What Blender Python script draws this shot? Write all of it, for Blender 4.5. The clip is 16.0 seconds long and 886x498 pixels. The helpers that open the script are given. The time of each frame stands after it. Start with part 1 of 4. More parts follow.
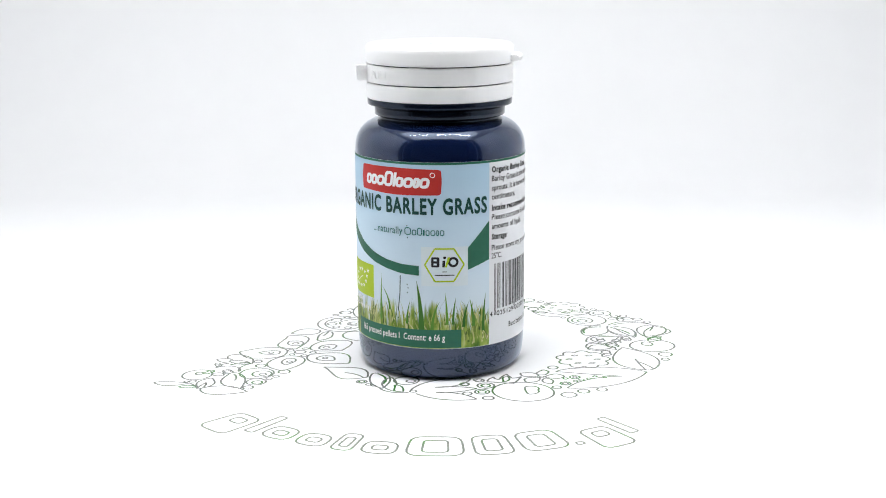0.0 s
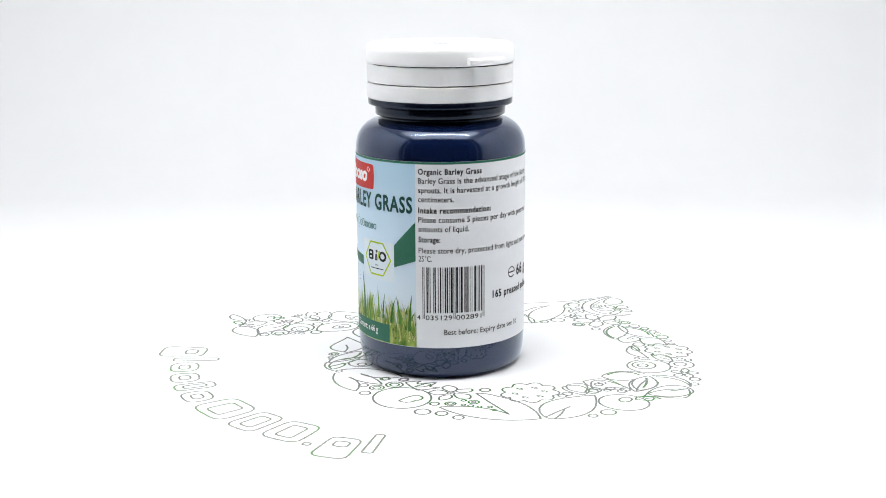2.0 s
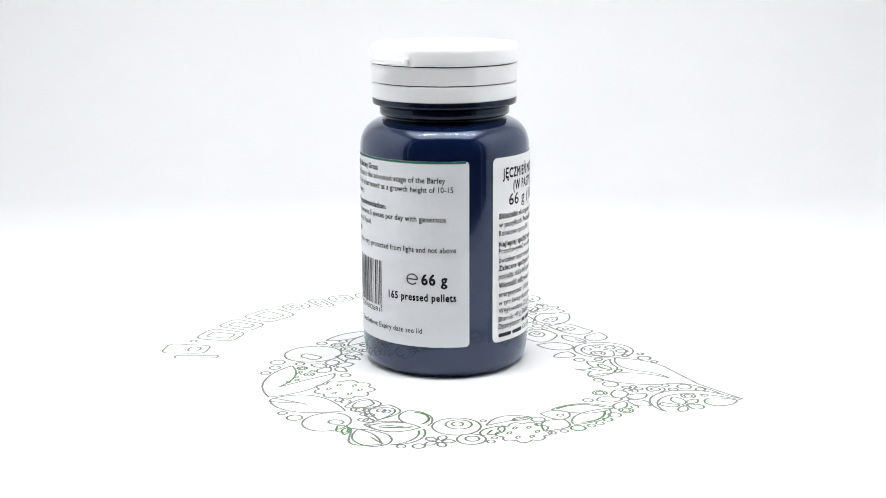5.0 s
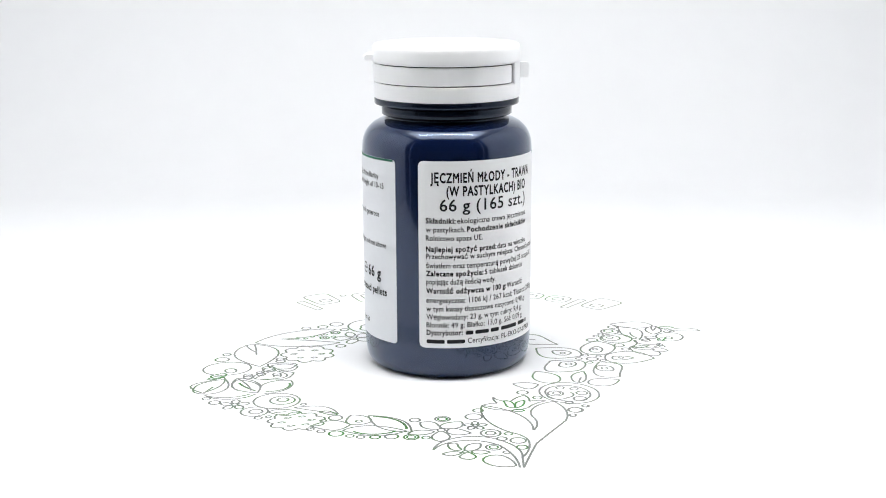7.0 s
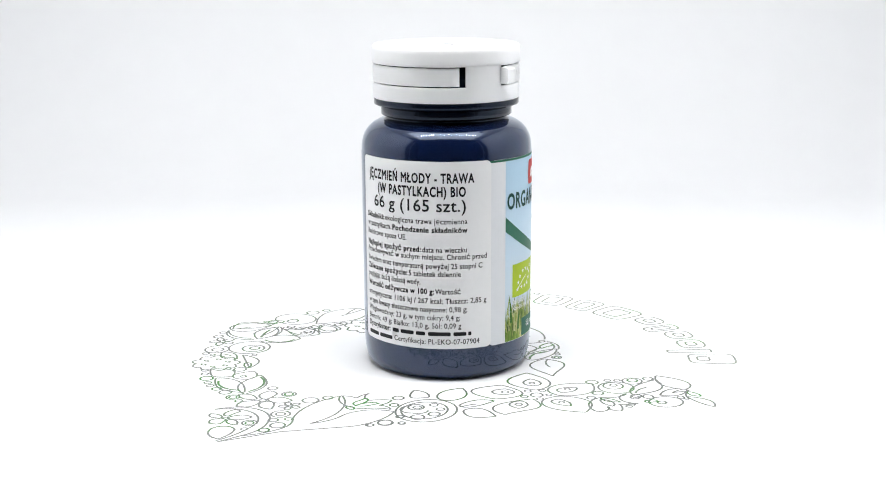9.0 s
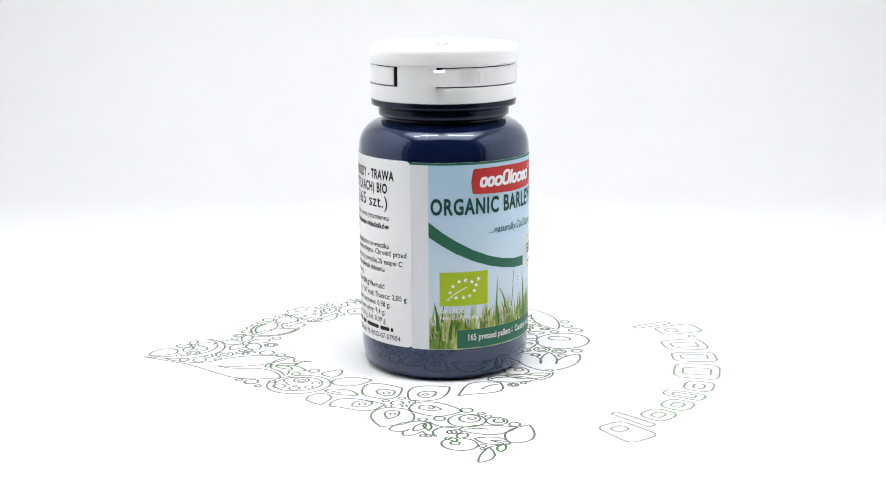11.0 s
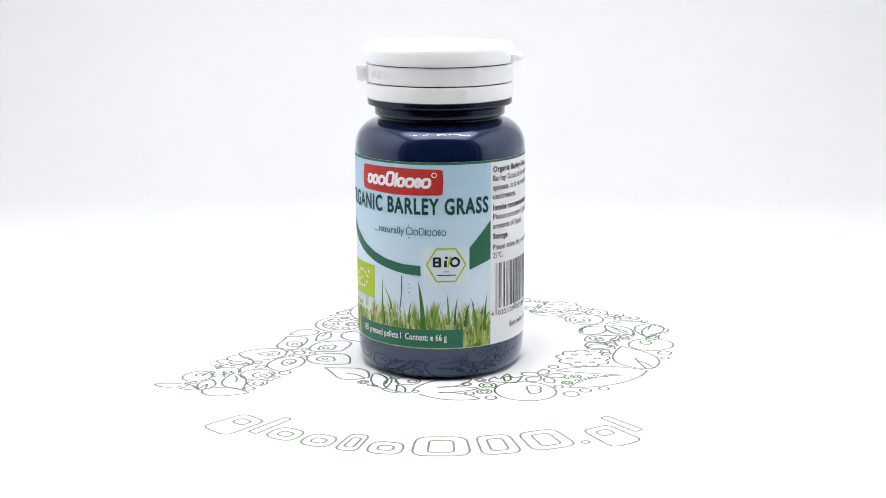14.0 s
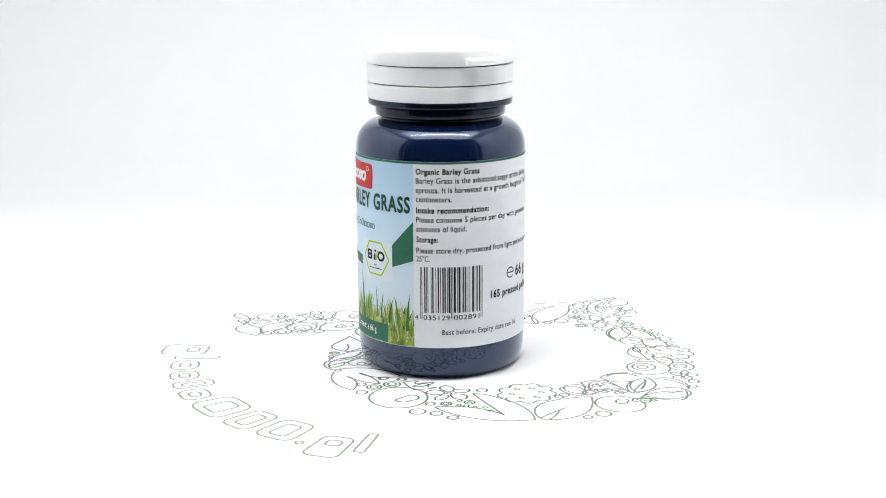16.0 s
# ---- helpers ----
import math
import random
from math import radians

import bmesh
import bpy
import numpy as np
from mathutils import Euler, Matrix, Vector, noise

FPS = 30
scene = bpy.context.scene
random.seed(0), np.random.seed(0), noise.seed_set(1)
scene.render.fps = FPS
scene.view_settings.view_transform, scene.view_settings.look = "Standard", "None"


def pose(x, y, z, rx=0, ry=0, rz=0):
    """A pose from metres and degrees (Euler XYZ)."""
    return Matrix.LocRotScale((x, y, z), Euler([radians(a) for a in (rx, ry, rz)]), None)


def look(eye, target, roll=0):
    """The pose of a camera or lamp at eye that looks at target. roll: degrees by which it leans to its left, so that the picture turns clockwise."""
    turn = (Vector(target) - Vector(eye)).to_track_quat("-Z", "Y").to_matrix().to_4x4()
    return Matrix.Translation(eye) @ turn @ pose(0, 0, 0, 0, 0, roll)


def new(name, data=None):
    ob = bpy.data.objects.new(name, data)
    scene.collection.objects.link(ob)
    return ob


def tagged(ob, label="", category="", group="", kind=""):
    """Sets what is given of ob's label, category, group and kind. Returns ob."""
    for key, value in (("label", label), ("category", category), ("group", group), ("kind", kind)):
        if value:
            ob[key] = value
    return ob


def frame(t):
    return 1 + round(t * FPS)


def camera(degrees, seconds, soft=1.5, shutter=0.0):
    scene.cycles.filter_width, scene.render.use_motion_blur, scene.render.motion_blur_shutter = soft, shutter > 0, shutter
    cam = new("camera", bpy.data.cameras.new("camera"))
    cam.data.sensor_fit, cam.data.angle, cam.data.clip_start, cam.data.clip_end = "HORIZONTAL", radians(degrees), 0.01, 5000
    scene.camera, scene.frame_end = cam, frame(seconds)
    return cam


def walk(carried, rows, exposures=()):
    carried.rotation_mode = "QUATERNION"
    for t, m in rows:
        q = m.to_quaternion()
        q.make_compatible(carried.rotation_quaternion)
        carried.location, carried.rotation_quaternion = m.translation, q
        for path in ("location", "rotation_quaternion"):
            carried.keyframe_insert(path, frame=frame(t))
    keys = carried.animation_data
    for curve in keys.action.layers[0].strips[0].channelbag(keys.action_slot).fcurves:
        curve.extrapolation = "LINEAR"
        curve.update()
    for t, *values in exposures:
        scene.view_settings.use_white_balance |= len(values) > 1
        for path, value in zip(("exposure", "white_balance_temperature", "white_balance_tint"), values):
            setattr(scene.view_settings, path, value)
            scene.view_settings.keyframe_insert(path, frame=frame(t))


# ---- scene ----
import itertools

# ---- camera: stands still before an open photo box ----
cam = camera(36.51, 16.0, soft=1.0)
EYE = pose(0, -0.45615, 0.1420, 90 - 12.733, 0, 0.043) @ pose(0, 0, 0, 0, 0, -0.30)
walk(cam, [(0.0, EYE), (16.0, EYE)], [(0.0, 0.0), (15.9, 0.0), (16.0, 0.05)])

# ---- light: dim room, LED lamp under the roof of the photo box ----
world = bpy.data.worlds.new("world")
scene.world = world
world.use_nodes = True
world.node_tree.nodes["Background"].inputs[0].default_value = (0.55, 0.6, 0.7, 1)
world.node_tree.nodes["Background"].inputs[1].default_value = 0.05


def area_lamp(name, eye, target, w, h, watts, colour):
    data = bpy.data.lights.new(name, "AREA")
    data.shape, data.size, data.size_y, data.energy, data.color = "RECTANGLE", w, h, watts, colour
    ob = new(name, data)
    ob.matrix_world = look(eye, target)
    return ob


area_lamp("roof_diffuser", (0, -0.078, 0.464), (0, -0.078, 0), 0.46, 0.28, 1.27, (0.97, 0.985, 1.0))


# ---- materials ----
def material(name, colour, rough=0.5, metal=0.0, vary=0.06, scale=400.0, bump=0.0, bump_scale=900.0, coat=0.0, ior=1.5, spec=0.5):
    """A procedural surface: base colour varied at two scales, with fine relief."""
    m = bpy.data.materials.new(name)
    m.use_nodes = True
    nt = m.node_tree
    b = nt.nodes["Principled BSDF"]
    b.inputs["Roughness"].default_value, b.inputs["Metallic"].default_value = rough, metal
    b.inputs["Coat Weight"].default_value, b.inputs["IOR"].default_value = coat, ior
    b.inputs["Coat Roughness"].default_value = 0.04
    b.inputs["Specular IOR Level"].default_value = spec
    tc = nt.nodes.new("ShaderNodeTexCoord")
    fine, wide = nt.nodes.new("ShaderNodeTexNoise"), nt.nodes.new("ShaderNodeTexNoise")
    fine.inputs["Scale"].default_value, wide.inputs["Scale"].default_value = scale, scale / 12
    add = nt.nodes.new("ShaderNodeMath")
    add.operation = "ADD"
    ramp = nt.nodes.new("ShaderNodeMapRange")
    ramp.inputs[1].default_value, ramp.inputs[2].default_value = 0.5, 1.5
    ramp.inputs[3].default_value, ramp.inputs[4].default_value = 1 - vary, 1 + vary
    mul = nt.nodes.new("ShaderNodeVectorMath")
    mul.operation = "SCALE"
    mul.inputs[0].default_value = colour
    for n in (fine, wide):
        nt.links.new(tc.outputs["Object"], n.inputs["Vector"])
    nt.links.new(fine.outputs["Fac"], add.inputs[0])
    nt.links.new(wide.outputs["Fac"], add.inputs[1])
    nt.links.new(add.outputs[0], ramp.inputs[0])
    nt.links.new(ramp.outputs[0], mul.inputs["Scale"])
    nt.links.new(mul.outputs[0], b.inputs["Base Color"])
    if bump:
        grain, bm_node = nt.nodes.new("ShaderNodeTexNoise"), nt.nodes.new("ShaderNodeBump")
        grain.inputs["Scale"].default_value = bump_scale
        bm_node.inputs["Strength"].default_value, bm_node.inputs["Distance"].default_value = bump, 0.0003
        nt.links.new(tc.outputs["Object"], grain.inputs["Vector"])
        nt.links.new(grain.outputs["Fac"], bm_node.inputs["Height"])
        nt.links.new(bm_node.outputs[0], b.inputs["Normal"])
    return m


def sky_print():
    """Printed sky of the label: pale blue, whiter towards the grass, with faint print grain."""
    m = material("label_sky_print", (0.5, 0.66, 0.8), rough=0.5, spec=0.22)
    nt = m.node_tree
    tc = nt.nodes["Texture Coordinate"]
    sep, ramp = nt.nodes.new("ShaderNodeSeparateXYZ"), nt.nodes.new("ShaderNodeValToRGB")
    rng = nt.nodes.new("ShaderNodeMapRange")
    rng.inputs[1].default_value, rng.inputs[2].default_value = 0.018, 0.076
    wob, mix = nt.nodes.new("ShaderNodeTexNoise"), nt.nodes.new("ShaderNodeMath")
    wob.inputs["Scale"].default_value = 60
    mix.operation = "MULTIPLY_ADD"
    mix.inputs[1].default_value = 0.012
    ramp.color_ramp.elements[0].color, ramp.color_ramp.elements[0].position = (0.69, 0.745, 0.79, 1), 0.0
    ramp.color_ramp.elements[1].color, ramp.color_ramp.elements[1].position = (0.44, 0.625, 0.77, 1), 1.0
    e = ramp.color_ramp.elements.new(0.5)
    e.color = (0.585, 0.72, 0.83, 1)
    nt.links.new(tc.outputs["Object"], sep.inputs[0])
    nt.links.new(tc.outputs["Object"], wob.inputs["Vector"])
    nt.links.new(wob.outputs["Fac"], mix.inputs[0])
    nt.links.new(sep.outputs["Z"], mix.inputs[2])
    nt.links.new(mix.outputs[0], rng.inputs[0])
    nt.links.new(rng.outputs[0], ramp.inputs[0])
    # blurred meadow below: an uneven soft edge, mottled greens drawn out upwards
    streak, stretch = nt.nodes.new("ShaderNodeTexNoise"), nt.nodes.new("ShaderNodeMapping")
    stretch.inputs["Scale"].default_value = (420, 420, 60)
    streak.inputs["Scale"].default_value, streak.inputs["Detail"].default_value = 1.0, 3
    lift, soft = nt.nodes.new("ShaderNodeMath"), nt.nodes.new("ShaderNodeMapRange")
    lift.operation = "MULTIPLY_ADD"
    lift.inputs[1].default_value = -0.024
    soft.interpolation_type = "SMOOTHSTEP"
    soft.inputs[1].default_value, soft.inputs[2].default_value = 0.0075, 0.0125
    soft.inputs[3].default_value, soft.inputs[4].default_value = 1.0, 0.0
    mottle, grain = nt.nodes.new("ShaderNodeTexNoise"), nt.nodes.new("ShaderNodeMapping")
    grain.inputs["Scale"].default_value = (330, 330, 130)
    mottle.inputs["Scale"].default_value, mottle.inputs["Detail"].default_value = 1.0, 5
    greens, wide = nt.nodes.new("ShaderNodeValToRGB"), nt.nodes.new("ShaderNodeMapRange")
    wide.inputs[1].default_value, wide.inputs[2].default_value = 0.3, 0.7
    greens.color_ramp.elements[0].color = (0.07, 0.15, 0.02, 1)
    greens.color_ramp.elements[1].color = (0.60, 0.58, 0.30, 1)
    for at, c in ((0.35, (0.16, 0.27, 0.04, 1)), (0.65, (0.34, 0.43, 0.09, 1))):
        greens.color_ramp.elements.new(at).color = c
    blend = nt.nodes.new("ShaderNodeMix")
    blend.data_type = "RGBA"
    nt.links.new(tc.outputs["Object"], stretch.inputs[0])
    nt.links.new(stretch.outputs[0], streak.inputs["Vector"])
    nt.links.new(streak.outputs["Fac"], lift.inputs[0])
    nt.links.new(sep.outputs["Z"], lift.inputs[2])
    nt.links.new(lift.outputs[0], soft.inputs[0])
    nt.links.new(tc.outputs["Object"], grain.inputs[0])
    nt.links.new(grain.outputs[0], mottle.inputs["Vector"])
    nt.links.new(mottle.outputs["Fac"], wide.inputs[0])
    nt.links.new(wide.outputs[0], greens.inputs[0])
    nt.links.new(soft.outputs[0], blend.inputs[0])
    nt.links.new(ramp.outputs[0], blend.inputs[6])
    nt.links.new(greens.outputs[0], blend.inputs[7])
    nt.links.new(blend.outputs[2], nt.nodes["Principled BSDF"].inputs["Base Color"])
    return m


def ramp_print(name, stops, by_island=True, scale=(1, 1, 1)):
    """Printed picture colours from a ramp, picked per blade or by stretched noise."""
    m = bpy.data.materials.new(name)
    m.use_nodes = True
    nt = m.node_tree
    b = nt.nodes["Principled BSDF"]
    b.inputs["Roughness"].default_value, b.inputs["Specular IOR Level"].default_value = 0.5, 0.22
    ramp = nt.nodes.new("ShaderNodeValToRGB")
    while len(ramp.color_ramp.elements) < len(stops):
        ramp.color_ramp.elements.new(0.5)
    for i, c in enumerate(stops):
        ramp.color_ramp.elements[i].position = i / (len(stops) - 1)
        ramp.color_ramp.elements[i].color = (*c, 1)
    if by_island:
        g = nt.nodes.new("ShaderNodeNewGeometry")
        nt.links.new(g.outputs["Random Per Island"], ramp.inputs[0])
    else:
        tc, mp, n = nt.nodes.new("ShaderNodeTexCoord"), nt.nodes.new("ShaderNodeMapping"), nt.nodes.new("ShaderNodeTexNoise")
        mp.inputs["Scale"].default_value = scale
        n.inputs["Scale"].default_value, n.inputs["Detail"].default_value = 1.0, 4
        rng = nt.nodes.new("ShaderNodeMapRange")
        rng.inputs[1].default_value, rng.inputs[2].default_value = 0.3, 0.7
        nt.links.new(tc.outputs["Object"], mp.inputs[0])
        nt.links.new(mp.outputs[0], n.inputs["Vector"])
        nt.links.new(n.outputs["Fac"], rng.inputs[0])
        nt.links.new(rng.outputs[0], ramp.inputs[0])
    nt.links.new(ramp.outputs[0], b.inputs["Base Color"])
    return m


def glow(name, colour, strength):
    m = bpy.data.materials.new(name)
    m.use_nodes = True
    b = m.node_tree.nodes["Principled BSDF"]
    b.inputs["Emission Color"].default_value, b.inputs["Emission Strength"].default_value = (*colour, 1), strength
    return m


FABRIC = material("white_tent_fabric", (0.80, 0.81, 0.83), 0.9, vary=0.02, scale=60, bump=0.15, bump_scale=2500)
SHEET = material("white_backdrop_sheet", (0.85, 0.855, 0.865), 0.75, vary=0.012, scale=40, bump=0.05, bump_scale=1500)
PAPER = material("printed_white_paper", (0.85, 0.855, 0.865), 0.75, vary=0.012, scale=40, bump=0.05, bump_scale=2500)


def line_ink(name, grey, green, share, rough=0.22):
    """Thin printed line: grey and green inks in soft patches, broken up by fine print grain."""
    m = material(name, grey, rough, ior=1.6, vary=0.4, scale=220)
    nt = m.node_tree
    patch, rng, mix = nt.nodes.new("ShaderNodeTexNoise"), nt.nodes.new("ShaderNodeMapRange"), nt.nodes.new("ShaderNodeMix")
    patch.inputs["Scale"].default_value, patch.inputs["Detail"].default_value = 70, 2
    rng.inputs[1].default_value, rng.inputs[2].default_value = 0.62 - share * 0.3, 0.78 - share * 0.3
    mix.data_type = "RGBA"
    mix.inputs[7].default_value = (*green, 1)
    b = nt.nodes["Principled BSDF"]
    nt.links.new(nt.nodes["Texture Coordinate"].outputs["Object"], patch.inputs["Vector"])
    nt.links.new(patch.outputs["Fac"], rng.inputs[0])
    nt.links.new(rng.outputs[0], mix.inputs[0])
    nt.links.new(b.inputs["Base Color"].links[0].from_socket, mix.inputs[6])
    nt.links.new(mix.outputs[2], b.inputs["Base Color"])
    return m


LETTER_INK = line_ink("pale_letter_ink", (0.27, 0.30, 0.26), (0.16, 0.33, 0.13), 0.22)
INK = line_ink("grey_line_ink", (0.19, 0.205, 0.19), (0.10, 0.205, 0.08), 0.4)
INK_GREEN = line_ink("green_line_ink", (0.09, 0.17, 0.075), (0.06, 0.22, 0.05), 0.6)
ROOM = material("grey_room_paint", (0.42, 0.43, 0.45), 0.8, vary=0.08, scale=20)
TABLE = material("dark_table_top", (0.035, 0.035, 0.04), 0.5, vary=0.15, scale=50)
ALU = material("brushed_aluminium", (0.6, 0.6, 0.62), 0.35, 1.0, vary=0.05)
LED = glow("led_glow", (1.0, 0.99, 0.965), 470.0)
BLUE = material("dark_blue_plastic", (0.0034, 0.0092, 0.038), 0.12, vary=0.12, scale=180, bump=0.035, bump_scale=110, coat=0.6, ior=1.55)
BLUE.node_tree.nodes["Principled BSDF"].inputs["Specular Tint"].default_value = (0.62, 0.76, 1.0, 1)
BLUE.node_tree.nodes["Principled BSDF"].inputs["Coat Tint"].default_value = (0.75, 0.85, 1.0, 1)
WHITE = material("white_polypropylene", (0.93, 0.935, 0.945), 0.34, vary=0.015, scale=500, bump=0.03, bump_scale=1800)
WHITE.node_tree.nodes["Principled BSDF"].inputs["Subsurface Weight"].default_value = 0.35
WHITE.node_tree.nodes["Principled BSDF"].inputs["Subsurface Radius"].default_value = (1.0, 1.0, 1.0)
WHITE.node_tree.nodes["Principled BSDF"].inputs["Subsurface Scale"].default_value = 0.0022
# neck: base colour set darker and less blue than the body's
NECK = material("darkened_neck_blue", (0.003, 0.0055, 0.014), 0.07, spec=0.38, vary=0.2, scale=300, bump=0.05, bump_scale=600)
NECK.node_tree.nodes["Principled BSDF"].inputs["Specular Tint"].default_value = (0.62, 0.76, 1.0, 1)
MARK = material("grey_inkjet_mark", (0.25, 0.26, 0.28), 0.6, vary=0.3, scale=2500)
LABEL = material("white_label_film", (0.77, 0.785, 0.81), 0.5, spec=0.22, vary=0.02, scale=500)
STICKER = material("white_sticker_paper", (0.88, 0.88, 0.885), 0.5, spec=0.22, vary=0.02, scale=500)
BLACK = material("black_print", (0.018, 0.018, 0.02), 0.5, spec=0.22, vary=0.3, scale=900)
RED = material("red_print", (0.52, 0.035, 0.03), 0.5, spec=0.22, vary=0.06, scale=700)
WHITE_INK = material("white_print", (0.86, 0.86, 0.86), 0.5, spec=0.22, vary=0.03, scale=700)
GREEN = material("dark_green_print", (0.028, 0.135, 0.085), 0.5, spec=0.22, vary=0.08, scale=600)
DEEP = material("deep_green_print", (0.012, 0.062, 0.055), 0.5, spec=0.22, vary=0.12, scale=600)
TEAL = material("teal_print", (0.045, 0.18, 0.17), 0.5, spec=0.22, vary=0.12, scale=600)
LIME = material("lime_print", (0.40, 0.53, 0.02), 0.5, spec=0.22, vary=0.04, scale=600)
SEAL = material("pale_seal_print", (0.655, 0.735, 0.785), 0.5, spec=0.22, vary=0.02, scale=600)
SKY = sky_print()
GRASS = ramp_print("grass_print", [(0.04, 0.08, 0.02), (0.11, 0.18, 0.03), (0.20, 0.28, 0.05), (0.31, 0.38, 0.08), (0.47, 0.48, 0.17), (0.64, 0.60, 0.32), (0.14, 0.20, 0.04)])
TALL = ramp_print("tall_grass_print", [(0.03, 0.11, 0.02), (0.07, 0.2, 0.03), (0.13, 0.3, 0.045)])


# ---- mesh helpers ----
def mesh_from(name, bm, mat, smooth=False):
    me = bpy.data.meshes.new(name)
    bm.to_mesh(me)
    bm.free()
    me.materials.append(mat)
    for p in me.polygons:
        p.use_smooth = smooth
    return me


def part(name, bm, mat, parent, label="", smooth=False):
    ob = new(name, mesh_from(name, bm, mat, smooth))
    ob.parent = parent
    return tagged(ob, label)


def box(bm, x0, y0, z0, x1, y1, z1, bevel=0.0):
    r = bmesh.ops.create_cube(bm, size=1, matrix=Matrix.Translation(((x0 + x1) / 2, (y0 + y1) / 2, (z0 + z1) / 2)) @ Matrix.Diagonal((x1 - x0, y1 - y0, z1 - z0, 1)))
    if bevel:
        es = {e for v in r["verts"] for e in v.link_edges}
        bmesh.ops.bevel(bm, geom=list(es), offset=bevel, segments=2, affect="EDGES")


def lathe(bm, profile, n=128, a0=0.0, a1=360.0, closed=False):
    """Turns a profile of (radius, height) in metres about z; a partial turn gets end caps when the profile is closed."""
    full = abs(a1 - a0) > 359.9
    cols = n if full else n + 1
    rings = []
    for i in range(cols):
        a = radians(a0 + (a1 - a0) * i / n)
        rings.append([bm.verts.new((r * math.cos(a), r * math.sin(a), z)) for r, z in profile])
    m = len(profile)
    for i in range(n):
        p, q = rings[i], rings[(i + 1) % cols]
        for j in range(m if closed else m - 1):
            k = (j + 1) % m
            bm.faces.new((p[j], q[j], q[k], p[k]))
    if closed and not full:
        bm.faces.new(rings[0])
        bm.faces.new(rings[-1][::-1])
    bmesh.ops.recalc_face_normals(bm, faces=bm.faces)


def rounded(points, radius, seg=5):
    """Rounds the corners of a convex polygon of (x, y)."""
    out = []
    for i, p in enumerate(points):
        p, a, b = Vector(p), Vector(points[i - 1]), Vector(points[(i + 1) % len(points)])
        s, e = p + (a - p).normalized() * radius, p + (b - p).normalized() * radius
        for k in range(seg + 1):
            t = k / seg
            out.append(tuple(s * (1 - t) ** 2 + p * 2 * t * (1 - t) + e * t * t))
    return out


# ---- the photo box: floor and back in one curved sheet, fabric walls and roof, open front ----
HALF, FRONT, BACK, ROOF = 0.315, -0.220, 0.445, 0.470
FLOOR = -0.00006


def backdrop_sheet():
    bm, prof, rad = bmesh.new(), [], 0.13
    prof += [(FRONT, FLOOR), (0.0, FLOOR), (BACK - rad - 0.001, FLOOR)]
    for k in range(25):
        a = radians(90 * k / 24)
        prof.append((BACK - rad + rad * math.sin(a), FLOOR + rad - rad * math.cos(a)))
    prof += [(BACK, FLOOR + rad + 0.001), (BACK, ROOF - 0.002)]
    for off in (0.0, 0.0008):
        cols = [[bm.verts.new((x, y + off * (k > 6), z - off)) for k, (y, z) in enumerate(prof)] for x in (-HALF + 0.002, HALF - 0.002)]
        for j in range(len(prof) - 1):
            quad = (cols[0][j], cols[1][j], cols[1][j + 1], cols[0][j + 1])
            bm.faces.new(quad if off == 0 else quad[::-1])
    return tagged(new("backdrop", mesh_from("backdrop", bm, SHEET, True)), "seamless white backdrop sheet curving up behind the bottle", "backdrop", kind="structure")


backdrop_sheet()
for nm, b, lab in (
    ("wall_left", (-HALF - 0.004, FRONT, -0.006, -HALF, BACK + 0.006, ROOF), "white fabric side wall of the photo box"),
    ("wall_right", (HALF, FRONT, -0.006, HALF + 0.004, BACK + 0.006, ROOF), "white fabric side wall of the photo box"),
    ("wall_back", (-HALF, BACK + 0.002, -0.006, HALF, BACK + 0.006, ROOF), "white fabric back wall of the photo box"),
    ("ceiling", (-HALF - 0.004, FRONT, ROOF, HALF + 0.004, BACK + 0.006, ROOF + 0.004), "white fabric roof of the photo box"),
    ("table", (-0.7, -0.75, -0.036, 0.7, 0.65, -0.0062), "dark table top under the photo box"),
):
    bm = bmesh.new()
    box(bm, *b)
    tagged(new(nm, mesh_from(nm, bm, TABLE if nm == "table" else FABRIC)), lab, kind="structure")
bm = bmesh.new()
box(bm, -HALF, FRONT, -0.0061, HALF, BACK + 0.0015, FLOOR - 0.0009)
tagged(new("floor", mesh_from("floor", bm, FABRIC)), "white base panel of the photo box", kind="structure")

# plain room round the box
for nm, b in (
    ("room_floor", (-1.6, -2.0, -0.80, 1.6, 1.4, -0.75)), ("room_ceiling", (-1.6, -2.0, 1.75, 1.6, 1.4, 1.80)),
    ("room_wall_front", (-1.6, -2.05, -0.75, 1.6, -2.0, 1.75)), ("room_wall_rear", (-1.6, 1.4, -0.75, 1.6, 1.45, 1.75)),
    ("room_wall_west", (-1.65, -2.0, -0.75, -1.6, 1.4, 1.75)), ("room_wall_east", (1.6, -2.0, -0.75, 1.65, 1.4, 1.75)),
):
    bm = bmesh.new()
    box(bm, *b)
    tagged(new(nm, mesh_from(nm, bm, ROOM)), "plain dim room surface", kind="structure")


def led_strip():
    """Aluminium strip with a row of LEDs along the front edge of the roof."""
    base = tagged(new("led_strip"), "aluminium LED strip along the roof edge of the photo box", "lamp")
    base.location = (0, FRONT + 0.155, ROOF - 0.0085)
    bm = bmesh.new()
    box(bm, -0.20, -0.008, 0.0, 0.20, 0.008, 0.0038)
    part("rail", bm, ALU, base)
    bm = bmesh.new()
    box(bm, -0.003, -0.0035, -0.0025, 0.003, 0.0035, -0.0002)
    me = mesh_from("led", bm, LED)
    for i in range(18):
        ob = new("led", me)
        ob.parent, ob.location = base, (-0.187 + i * 0.374 / 17, 0, 0)


led_strip()


